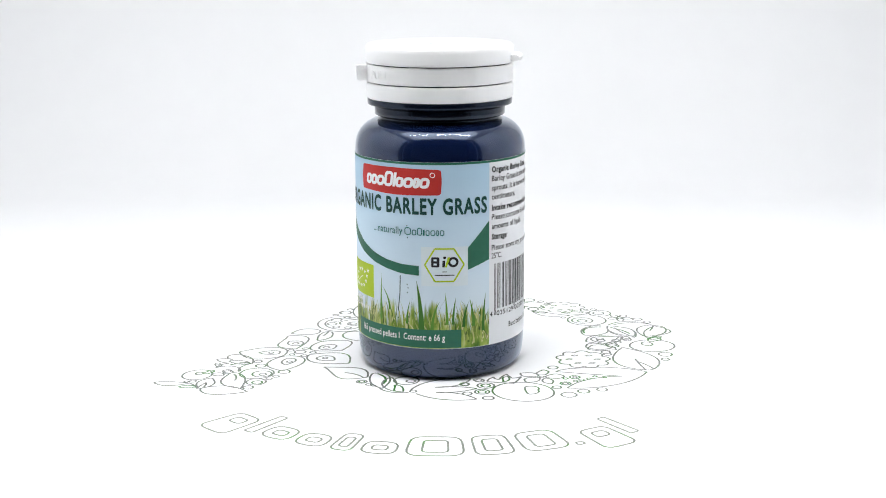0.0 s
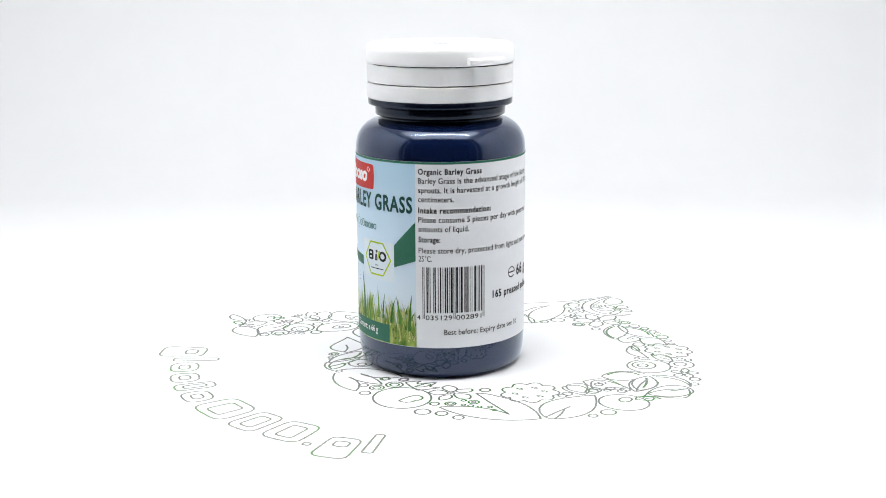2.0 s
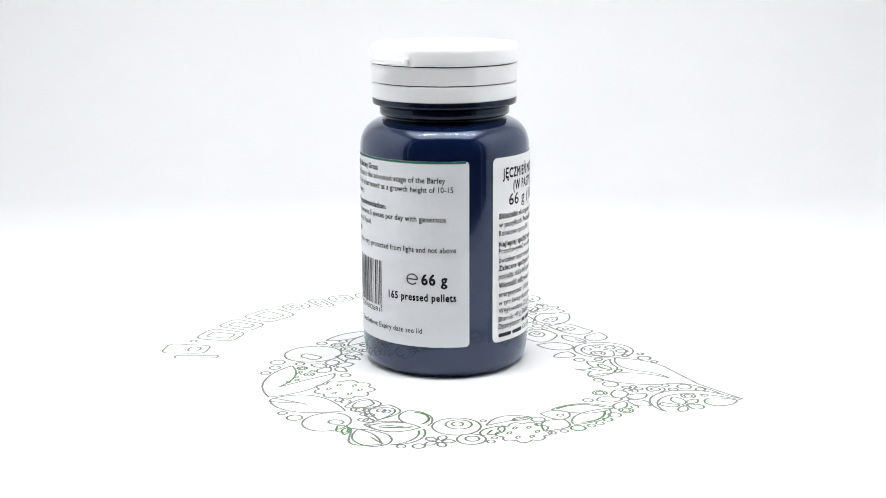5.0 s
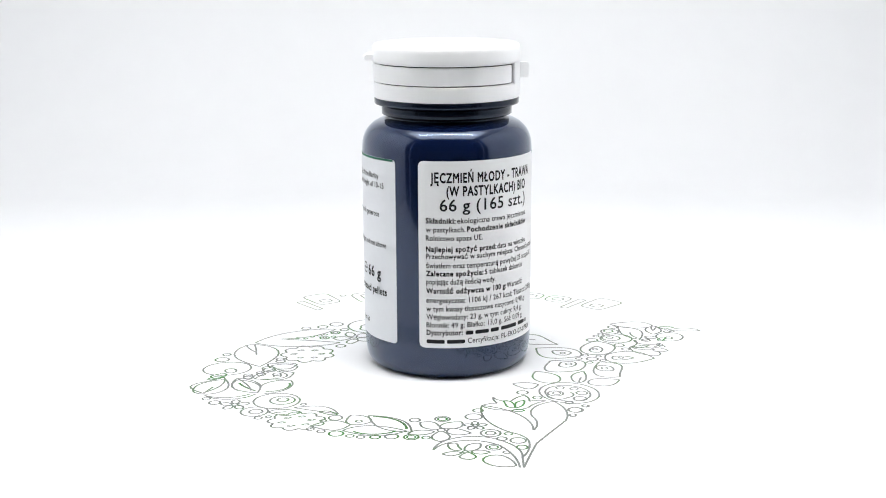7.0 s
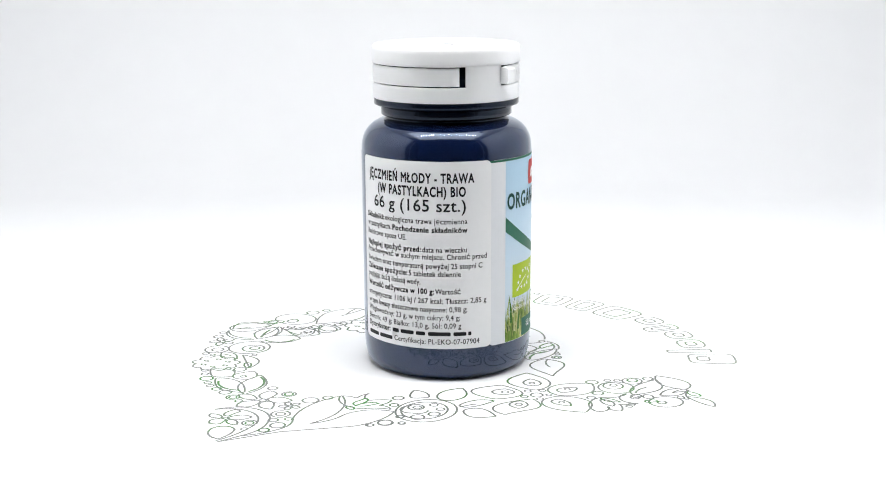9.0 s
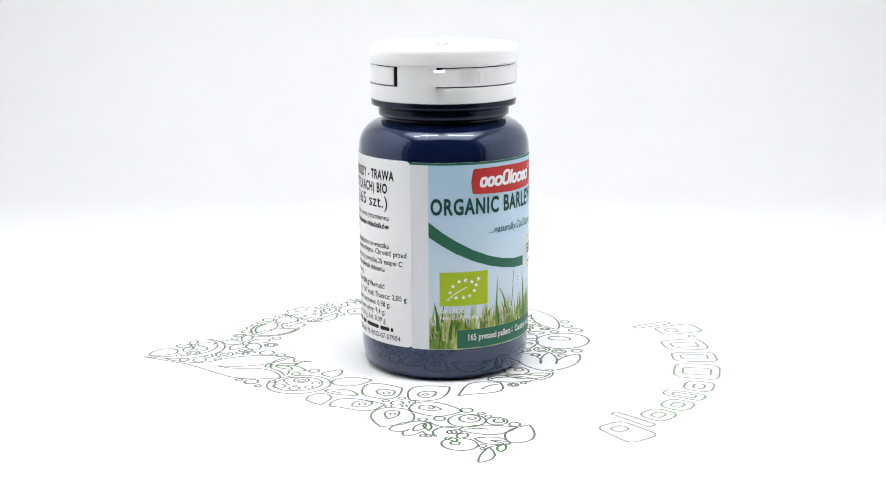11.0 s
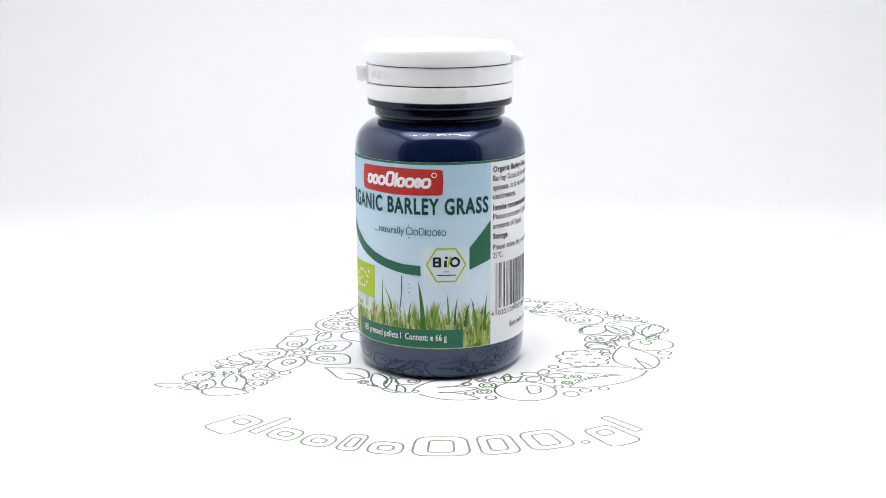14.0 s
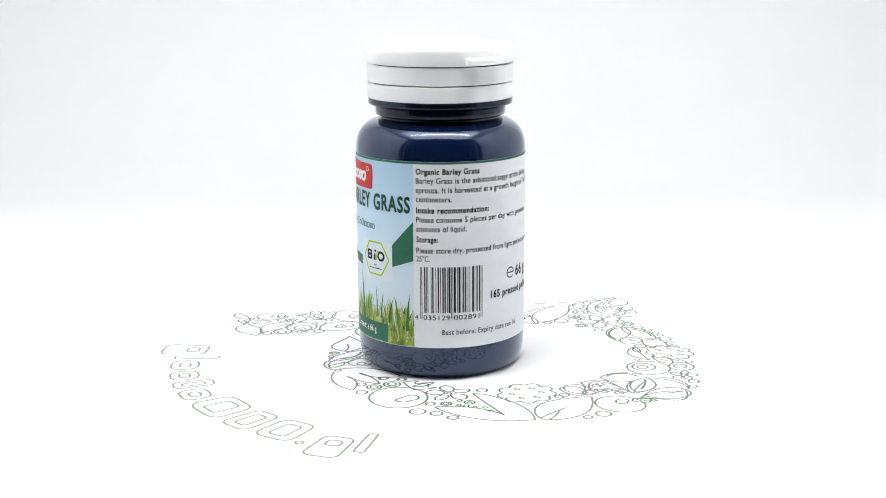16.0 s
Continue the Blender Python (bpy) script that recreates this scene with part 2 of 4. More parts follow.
def tent_frame():
    """A white rod bent round the open front of the photo box."""
    x, top, rad, y = 0.262, ROOF - 0.035, 0.05, FRONT - 0.012
    path = [(-x, -0.0062)] + [(-x + rad - rad * math.cos(radians(k * 15)), top - rad + rad * math.sin(radians(k * 15))) for k in range(7)]
    path += [(-px, pz) for px, pz in path[::-1]]
    bm, rings = bmesh.new(), []
    for i, (px, pz) in enumerate(path):
        a, b = Vector(path[max(i - 1, 0)]), Vector(path[min(i + 1, len(path) - 1)])
        d = (b - a).normalized()
        side = Vector((-d.y, 0, d.x))
        rings.append([bm.verts.new(Vector((px, y, pz)) + side * 0.004 * math.cos(t) + Vector((0, 1, 0)) * 0.004 * math.sin(t)) for t in (math.pi * k / 5 for k in range(10))])
    for p, q in zip(rings, rings[1:]):
        for k in range(10):
            bm.faces.new((p[k], p[(k + 1) % 10], q[(k + 1) % 10], q[k]))
    bm.faces.new(rings[0]), bm.faces.new(rings[-1])
    bmesh.ops.recalc_face_normals(bm, faces=bm.faces)
    ob = new("tent_frame", mesh_from("tent_frame", bm, WHITE, True))
    tagged(ob, "white bent rod framing the open front of the photo box", "frame rod")


tent_frame()

# ---- the bottle ----
R = 0.0290
bottle = tagged(new("bottle"), "dark blue plastic bottle with white flip cap and printed labels", "bottle")


def body_profile():
    pts = [(0.0, 0.0022), (14.0, 0.0018), (21.5, 0.0006), (23.2, 0.0), (25.2, 0.0001), (26.4, 0.0006), (27.3, 0.0014), (28.0, 0.0026), (28.4, 0.0042),
           (28.7, 0.0062), (28.87, 0.0085), (28.95, 0.0110), (28.98, 0.014), (29.0, 0.04), (29.0, 0.0738), (28.95, 0.0756), (28.8, 0.0772), (28.45, 0.0788), (27.9, 0.0802), (27.1, 0.0815),
           (26.1, 0.0826), (24.9, 0.0836), (23.6, 0.0843), (22.5, 0.0848), (21.3, 0.0851), (20.7, 0.0855), (20.6, 0.0861), (21.2, 0.0865),
           (22.0, 0.0866), (22.15, 0.0868), (22.15, 0.0898), (22.0, 0.08995), (21.7, 0.0900), (23.9, 0.0900), (24.4, 0.0901), (24.55, 0.0904),
           (24.55, 0.0918), (24.4, 0.0921), (23.9, 0.0921), (22.6, 0.0922), (22.6, 0.1060), (0.0, 0.1062)]
    return [(max(r, 0.01) / 1000, z) for r, z in pts]


NECK_FROM = 24
bm = bmesh.new()
lathe(bm, body_profile()[:NECK_FROM + 1], 160)
body = part("body", bm, BLUE, bottle, "glossy dark blue plastic", True)
bm = bmesh.new()
lathe(bm, body_profile()[NECK_FROM:], 160)
part("neck", bm, NECK, bottle, "plastic neck with a flange, coloured darker than the body", True)
# ---- the cap ----
HINGE0, HINGE1 = 153.5, 189.0


def ring_section(r0, r1, z0, z1, e=0.0002):
    return [(r0, z0), (r1 - e, z0), (r1, z0 + e), (r1, z1 - e), (r1 - e, z1), (r0, z1)]


bm = bmesh.new()
lathe(bm, ring_section(0.0232, 0.02475, 0.09225, 0.09735, 0.0003), 144, closed=True)
part("skirt", bm, WHITE, bottle, "white plastic")
bm = bmesh.new()
lathe(bm, ring_section(0.0240, 0.0247, 0.09775, 0.1036, 0.00025), 120, -170.5, 148.6, closed=True)
band = part("tear_band", bm, WHITE, bottle, "white tear band")
bm = bmesh.new()
lathe(bm, ring_section(0.0240, 0.02478, 0.0967, 0.1045, 0.0001), 16, HINGE0, HINGE1 - 4, closed=True)
part("hinge", bm, WHITE, bottle)
bm = bmesh.new()
lid_prof = [(0.0, 0.1098), (0.012, 0.1098), (0.0205, 0.11005), (0.0232, 0.1102), (0.0240, 0.1101), (0.0245, 0.1097), (0.0248, 0.1091), (0.0249, 0.1080),
            (0.02495, 0.1050), (0.0249, 0.1042), (0.0246, 0.10395), (0.0230, 0.1039)]
lathe(bm, [(max(r, 0.00001), z) for r, z in lid_prof], 144)
lid = part("lid", bm, WHITE, bottle, "white flip lid", True)
bm = bmesh.new()
lathe(bm, ring_section(0.0246, 0.0279, 0.1046, 0.1066, 0.0005), 18, -19.5, 9.0, closed=True)
part("lip", bm, WHITE, lid)
bm = bmesh.new()
lathe(bm, ring_section(0.0246, 0.0281, 0.0981, 0.1033, 0.0005), 5, -176.0, -168.5, closed=True)
part("pull_tab", bm, WHITE, band)
# inkjet date marks on the lid, too small to read
for row, (x0, n) in enumerate(((-0.0055, 9), (-0.0045, 7))):
    for i in range(n):
        bm = bmesh.new()
        box(bm, 0, 0, 0.10978, 0.0008, 0.0013, 0.10984)
        ob = part("date_mark", bm, MARK, lid)
        ob.location = (x0 + i * 0.0012, 0.001 - row * 0.0024, 0)


# ---- printing on the bottle's side: shapes in (arc, height) millimetres, wrapped on the cylinder ----
def wrap(bm, lift, step=1.2):
    """Cuts flat shapes into strips and bends them round the bottle, lift millimetres off its wall."""
    xs = [v.co.x for v in bm.verts]
    lo, hi = min(xs), max(xs)
    x = math.floor(lo / step) * step + step
    while x < hi:
        bmesh.ops.bisect_plane(bm, geom=bm.verts[:] + bm.edges[:] + bm.faces[:], plane_co=(x, 0, 0), plane_no=(1, 0, 0))
        x += step
    for v in bm.verts:
        a, r = v.co.x / 29.0, R + (lift + v.co.z) / 1000
        v.co = (r * math.cos(a), r * math.sin(a), v.co.y / 1004.5)


def shape(name, polys, mat, parent, lift, label="", step=1.2):
    bm = bmesh.new()
    for poly in polys:
        bm.faces.new([bm.verts.new((x, y, 0)) for x, y in poly])
    bmesh.ops.triangulate(bm, faces=[f for f in bm.faces if len(f.verts) > 4])
    wrap(bm, lift, step)
    return part(name, bm, mat, parent, label)


def rect(x0, y0, x1, y1):
    return [(x0, y0), (x1, y0), (x1, y1), (x0, y1)]


def stroke(points, w, closed=False):
    """A ribbon of width w along points, as quads; smooth turns are mitred, sharp ones butt."""
    p = [Vector(q) for q in points]
    n = len(p)
    segs = [(i, (i + 1) % n) for i in range(n if closed else n - 1) if (p[(i + 1) % n] - p[i]).length > 1e-9]
    dirs = [(p[j] - p[i]).normalized() for i, j in segs]

    def side(k, other):
        d = dirs[k]
        if 0 <= other < len(segs) or closed:
            e = dirs[other % len(segs)]
            if d.dot(e) > 0.55:
                d = (d + e).normalized()
        return Vector((-d.y, d.x)) * w / 2

    quads = []
    for k, (i, j) in enumerate(segs):
        a, b = side(k, k - 1 if (k or closed) else -1 - len(segs)), side(k, k + 1)
        quads.append([tuple(p[i] + a), tuple(p[i] - a), tuple(p[j] - b), tuple(p[j] + b)])
    return quads


def circle(cx, cy, r, n=20):
    return [(cx + r * math.cos(2 * math.pi * k / n), cy + r * math.sin(2 * math.pi * k / n)) for k in range(n)]


def glyphs(words, bold):
    """The flat mesh of one run of text at size 1 with the built-in font: bmesh and advance width."""
    cu = bpy.data.curves.new("text", "FONT")
    cu.body, cu.resolution_u, cu.fill_mode = words, 3, "FRONT"
    cu.space_character = 1.13 if bold else 1.05
    ob = new("text", cu)
    bpy.context.view_layer.update()
    ev = ob.evaluated_get(bpy.context.evaluated_depsgraph_get())
    me = ev.to_mesh()
    bm = bmesh.new()
    bm.from_mesh(me)
    ev.to_mesh_clear()
    bpy.data.objects.remove(ob)
    bpy.data.curves.remove(cu)
    bmesh.ops.remove_doubles(bm, verts=bm.verts, dist=1e-6)
    return bm


CAP = 0.73


def text(parent, runs, x0, x1, base, cap_height, mat, lift, label="", name="text_line"):
    """One line of print from arc x0 to x1; runs are (words, bold), squeezed together to fit."""
    out, at = bmesh.new(), 0.0
    for words, bold in runs:
        g = glyphs(words, bold)
        xs = [v.co.x for v in g.verts]
        w = max(xs)
        for v in g.verts:
            v.co.x += at
        me = bpy.data.meshes.new("tmp")
        g.to_mesh(me)
        g.free()
        weight, ways = (0.033, 8) if bold else (0.011, 4)
        for k in range(ways):
            n, a = len(out.verts), 2 * math.pi * (k + 0.5) / ways
            out.from_mesh(me)
            out.verts.ensure_lookup_table()
            for v in out.verts[n:]:
                v.co.x += weight * math.cos(a)
                v.co.y += weight * math.sin(a)
                v.co.z = 0.003 * k
        bpy.data.meshes.remove(me)
        at += w + 0.22
    xs = [v.co.x for v in out.verts]
    lo, hi, sy = min(xs), max(xs), cap_height / CAP
    for v in out.verts:
        v.co = (x0 + (v.co.x - lo) / (hi - lo) * (x1 - x0), base + v.co.y * sy, v.co.z)
    wrap(out, lift, 1.0 if cap_height > 3 else 3.0)
    return part(name, out, mat, parent, label)


def bar(parent, x0, x1, y0, y1, mat, lift, name="text_bar"):
    return shape(name, [rounded(rect(x0, y0, x1, y1), min(0.4, (y1 - y0) / 3), 3)], mat, parent, lift)


# main label
label_ob = shape("label", [rounded(rect(-97.5, 11.6, 26.6, 74.3), 1.6)], LABEL, bottle, 0.05, "wrap-around label printed with sky, grass and text")
PX0, PX1 = -90.9, -28.6
shape("sky_picture", [rect(PX0, 11.7, PX1, 73.6)], SKY, label_ob, 0.08, "printed pale blue sky")
shape("top_line", [rect(-97.4, 73.5, 25.6, 74.25)], GREEN, label_ob, 0.09, "thin dark green line")


def meadow():
    """The printed grass blades before the blurred meadow."""
    rng = random.Random(4)
    bm = bmesh.new()

    def blade(x, y, h, lean, w):
        pts = []
        for k in range(6):
            t = k / 5
            pts.append((x + lean * t * t, y + h * t, w * (1 - t) ** 0.7 / 2))
        left = [bm.verts.new((min(max(px - pw, PX0), PX1), py, 0)) for px, py, pw in pts[:-1]]
        right = [bm.verts.new((min(max(px + pw, PX0), PX1), py, 0)) for px, py, pw in pts[:-1]]
        tip = bm.verts.new((min(max(pts[-1][0], PX0), PX1), pts[-1][1], 0))
        for k in range(4):
            bm.faces.new((left[k], right[k], right[k + 1], left[k + 1]))
        bm.faces.new((left[4], right[4], tip))

    for i in range(150):
        x = rng.uniform(PX0, PX1)
        y = rng.uniform(12.5, 21.5)
        h = rng.uniform(2.5, 8.0)
        blade(x, y, h, rng.uniform(-1.8, 1.8), rng.uniform(0.25, 0.85))
    for i in range(170):
        blade(rng.uniform(PX0, PX1), rng.uniform(12.5, 23.5), rng.uniform(0.8, 3.2), rng.uniform(-2.0, 2.0), rng.uniform(0.3, 0.8))
    for i in range(45):
        blade(rng.uniform(PX0, PX1), rng.uniform(15, 23), rng.uniform(4, 9), rng.uniform(-3.5, 3.5), rng.uniform(0.15, 0.35))
    def wrapped(shapes, r):
        for v in shapes.verts:
            a = v.co.x / 29.0
            v.co = (r * math.cos(a), r * math.sin(a), v.co.y / 1004.5)
        return shapes

    tagged(part("grass_print", wrapped(bm, R + 0.00014), GRASS, label_ob, "printed green grass"), kind="stuff")
    bm = bmesh.new()
    for x, y, h, lean, w in ((-52, 18, 17, -1.6, 2.0), (-48.5, 18, 10, 2.6, 1.2), (-67.5, 20, 16, 0.6, 0.9), (-63.5, 24, 8, -3.4, 0.9), (-43.5, 20, 11, -0.6, 1.0), (-41.5, 20, 9.5, 1.0, 0.9),
                             (-34.5, 19, 10, -1.5, 1.1), (-31, 17, 13, 1.0, 1.2), (-38, 19, 9, 2.0, 1.0), (-88, 18, 10, -1.2, 1.3), (-84, 15, 9, 1.0, 1.2), (-57, 20, 8, 1.2, 0.8)):
        blade(x, y, h, lean, w)
    part("tall_grass_print", wrapped(bm, R + 0.00016), TALL, label_ob, "printed tall grass")


meadow()
shape("grass_stalk", [stroke([(-59.3, 36.2), (-59.5, 30), (-60.2, 24)], 0.32)[0], stroke([(-59.3, 36.2), (-59.5, 30), (-60.2, 24)], 0.32)[1]], DEEP, label_ob, 0.15)

# green sweep in two pieces
upper = [(PX0, 54.1), (-86.5, 50.7), (-82.3, 47.9), (-76.5, 44.6), (-70.3, 42.0), (-65, 40.5), (-59, 39.5), (-52.7, 39.2)]
lower = [(PX0, 49.1), (-86.5, 46.2), (-82.3, 43.7), (-76.5, 40.9), (-70.3, 38.7), (-65, 37.4), (-59, 36.3), (-52.7, 35.9)]
shape("green_sweep", [[(x, z + 0.7) for x, z in (lower[i], lower[i + 1], upper[i + 1], upper[i])] for i in range(7)], GREEN, label_ob, 0.15)
shape("green_sweep", [[(-36.7, 38.3), (-28.65, 41.2), (-28.65, 54.3), (-36.7, 45.6)]], GREEN, label_ob, 0.15)
shape("bottom_band", [rect(-81.7, 12.0, -38.8, 18.2)], GREEN, label_ob, 0.17)
text(label_ob, [("165 pressed pellets I  Content: e 66 g", False)], -77.9, -44.2, 14.5, 2.3, WHITE_INK, 0.21)

# red badge; its brand lettering as plain slanted bars
badge = shape("badge", [rounded([(-76.5, 64.2), (-75.9, 63.8), (-61, 63.3), (-46.0, 63.6), (-45.3, 64.0), (-45.0, 68), (-45.2, 71.6), (-46, 72.0), (-61, 72.3), (-75.7, 72.1), (-76.3, 71.7), (-76.9, 68)], 0.3, 2)],
              RED, bottle, 0.18, "red brand badge")


def slanted(x, w, h, base, slant=0.18):
    return rounded([(x, base), (x + w, base), (x + w + slant * h, base + h), (x + slant * h, base + h)], min(w, h) * 0.42, 5)


at = -74.0
for w, h in ((2.0, 3.3), (2.0, 3.3), (2.5, 3.3), (2.7, 4.9), (0.0, 4.7), (2.1, 3.3), (2.6, 3.3), (1.4, 3.3), (2.5, 3.3)):
    ring_or_bar = stroke(slanted(at + 0.4, w - 0.2, h - 0.8, 66.3), 1.02, True) if w else [[(at, 65.9), (at + 0.95, 65.9), (at + 0.95 + 0.18 * h, 65.9 + h), (at + 0.18 * h, 65.9 + h)]]
    shape("brand_shape", ring_or_bar, WHITE_INK, badge, 0.24)
    at += (w or 0.4) + 0.74
shape("brand_ring", stroke(circle(-48.0, 70.2, 0.75, 16), 0.22, True), WHITE_INK, badge, 0.24)

text(label_ob, [("ORGANIC BARLEY GRASS", True)], -90.2, -29.6, 57.3, 5.4, DEEP, 0.19, "bold dark green headline")
text(label_ob, [("...naturally", False)], -70.4, -58.3, 50.3, 2.5, TEAL, 0.19)
at = -57.4
for w, h in ((2.0, 2.3), (1.2, 1.6), (1.3, 2.3), (0.3, 1.7), (1.0, 1.6), (1.3, 1.6), (0.5, 1.6), (1.2, 1.6)):
    shape("brand_shape", stroke(rounded(rect(at, 50.3, at + w, 50.3 + h), min(w, h) * 0.4, 4), 0.3, True), TEAL, label_ob, 0.19)
    at += w + 0.6

# small printing specks down the label
for x, z in ((-56.7, 53.2), (-56.5, 49.2), (-56.8, 33.4), (-56.5, 32.2), (-56.7, 30.6)):
    shape("speck", [circle(x, z, 0.22, 8)], DEEP, label_ob, 0.16)

# green organic-farming flag with a leaf of stars
flag = shape("organic_flag", [rect(-87.4, 26.6, -71.0, 38.0)], LIME, bottle, 0.17, "lime green flag with stars in a leaf shape")


def star(cx, cy, r):
    return [(cx + (r if k % 2 == 0 else r * 0.42) * math.sin(math.pi * k / 5), cy + (r if k % 2 == 0 else r * 0.42) * math.cos(math.pi * k / 5)) for k in range(10)]


leaf_path = [(-84.6, 28.9), (-84.0, 31.2), (-83.0, 33.3), (-81.0, 34.9), (-78.9, 35.2), (-76.7, 34.6), (-74.4, 35.4), (-75.2, 33.4), (-75.9, 31.5), (-77.5, 29.9), (-79.6, 29.4), (-82.0, 29.4)]
for cx, cy in leaf_path:
    shape("star", [star(cx, cy, 0.85)], WHITE_INK, flag, 0.21)
shape("leaf_vein", stroke([(-84.4, 29.2), (-82.6, 30.6), (-80.6, 31.9), (-78.4, 32.9)], 0.28), WHITE_INK, flag, 0.21)
text(label_ob, [("DE-\u00d6KO-012", False)], -87.2, -77.5, 24.2, 1.5, WHITE_INK, 0.21)
text(label_ob, [("Non-EU-Agriculture", False)], -87.2, -73.0, 22.0, 1.5, WHITE_INK, 0.21)

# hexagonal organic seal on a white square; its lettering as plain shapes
seal = shape("organic_seal", [rect(-51.9, 33.2, -36.5, 46.4)], SEAL, bottle, 0.18, "white square with green hexagonal organic seal")
hexa = [(-50.7, 40.4), (-47.4, 45.8), (-41.2, 45.8), (-37.8, 40.4), (-41.2, 34.8), (-47.4, 34.8)]
shape("hexagon", stroke(hexa, 0.55, True), LIME, seal, 0.22)
shape("seal_block", [rounded(rect(-48.6, 39.6, -45.9, 43.0), 0.5, 3)], BLACK, seal, 0.22)
shape("seal_hole", [rect(-47.8, 41.7, -46.8, 42.3), rect(-47.8, 40.3, -46.8, 40.9)], SEAL, seal, 0.25)
shape("seal_stick", [rounded([(-45.0, 39.6), (-44.1, 39.6), (-44.0, 41.9), (-44.9, 41.9)], 0.2, 2), circle(-44.2, 42.8, 0.5, 10)], BLACK, seal, 0.22)
shape("seal_tick", [[(-44.1, 39.6), (-43.5, 39.6), (-42.4, 43.0), (-43.2, 43.0)]], LIME, seal, 0.24)
shape("seal_ring", stroke(circle(-41.4, 41.3, 1.35, 20), 0.8, True), BLACK, seal, 0.22)
bar(seal, -45.0, -43.4, 37.95, 38.2, BLACK, 0.22)
bar(seal, -47.4, -41.0, 36.75, 37.05, BLACK, 0.22)

# white panel with English text
B, N = True, False
for runs, x1, z in (
    ([("Organic Barley Grass", B)], -6.4, 70.2), ([("Barley Grass is the advanced stage of the Barley", N)], 18.7, 67.2),
    ([("sprouts. It is harvested at a growth height of 10-15", N)], 21.3, 64.1), ([("centimeters.", N)], -15.9, 61.1),
    ([("Intake recommendation:", B)], -2.8, 57.4), ([("Please consume 5 pieces per day with generous", N)], 18.8, 54.3),
    ([("amounts of liquid.", N)], -10.9, 51.2), ([("Storage:", B)], -20.4, 47.7),
    ([("Please store dry, protected from light and not above", N)], 22.2, 44.0), ([("25\u00b0C.", N)], -23.2, 41.2),
):
    text(label_ob, runs, -27.6, x1, z, 1.95, BLACK, 0.12)
text(label_ob, [("66 g", B)], 10.6, 19.3, 33.1, 3.8, BLACK, 0.12)
shape("estimate_mark", stroke([(7.4 + 1.9 * math.cos(radians(a)), 34.8 + 1.75 * math.sin(radians(a))) for a in range(-40, -361, -20)] + [(5.7, 34.8)], 0.4), BLACK, label_ob, 0.12)
text(label_ob, [("165 pressed pellets", B)], -2.0, 22.2, 27.5, 2.6, BLACK, 0.12)
text(label_ob, [("Best before: Expiry date see lid", N)], -19.3, 10.7, 16.2, 1.9, BLACK, 0.12)


def barcode():
    """An EAN-13 bar pattern; long guard bars."""
    L = "0001101 0011001 0010011 0111101 0100011 0110001 0101111 0111011 0110111 0001011".split()
    Rr = ["".join("1" if c == "0" else "0" for c in k) for k in L]
    G = [k[::-1] for k in Rr]
    digits, parity = "035129002891", "LGLLGG"
    bits = "101" + "".join((L if p == "L" else G)[int(d)] for p, d in zip(parity, digits)) + "01010" + "".join(Rr[int(d)] for d in digits[6:]) + "101"
    x0, x1 = -26.4, -5.3
    u = (x1 - x0) / 95
    base, i = shape("barcode", [rect(x0 - 1, 21.0, x1 + 0.8, 39.6)], LABEL, bottle, 0.08, "black and white barcode"), 0
    while i < 95:
        if bits[i] == "1":
            j = i
            while j < 95 and bits[j] == "1":
                j += 1
            guard = i < 3 or i > 91 or 45 <= i < 50
            shape("barcode_bar", [rect(x0 + i * u, 21.6 if guard else 23.7, x0 + j * u, 39.3)], BLACK, base, 0.12)
            i = j
        i += 1
    text(base, [("4", N)], -28.3, -27.2, 21.3, 1.7, BLACK, 0.12)
    text(base, [("035129", N)], -25.4, -16.6, 21.3, 1.7, BLACK, 0.12)
    text(base, [("002891", N)], -15.3, -6.4, 21.3, 1.7, BLACK, 0.12)


barcode()

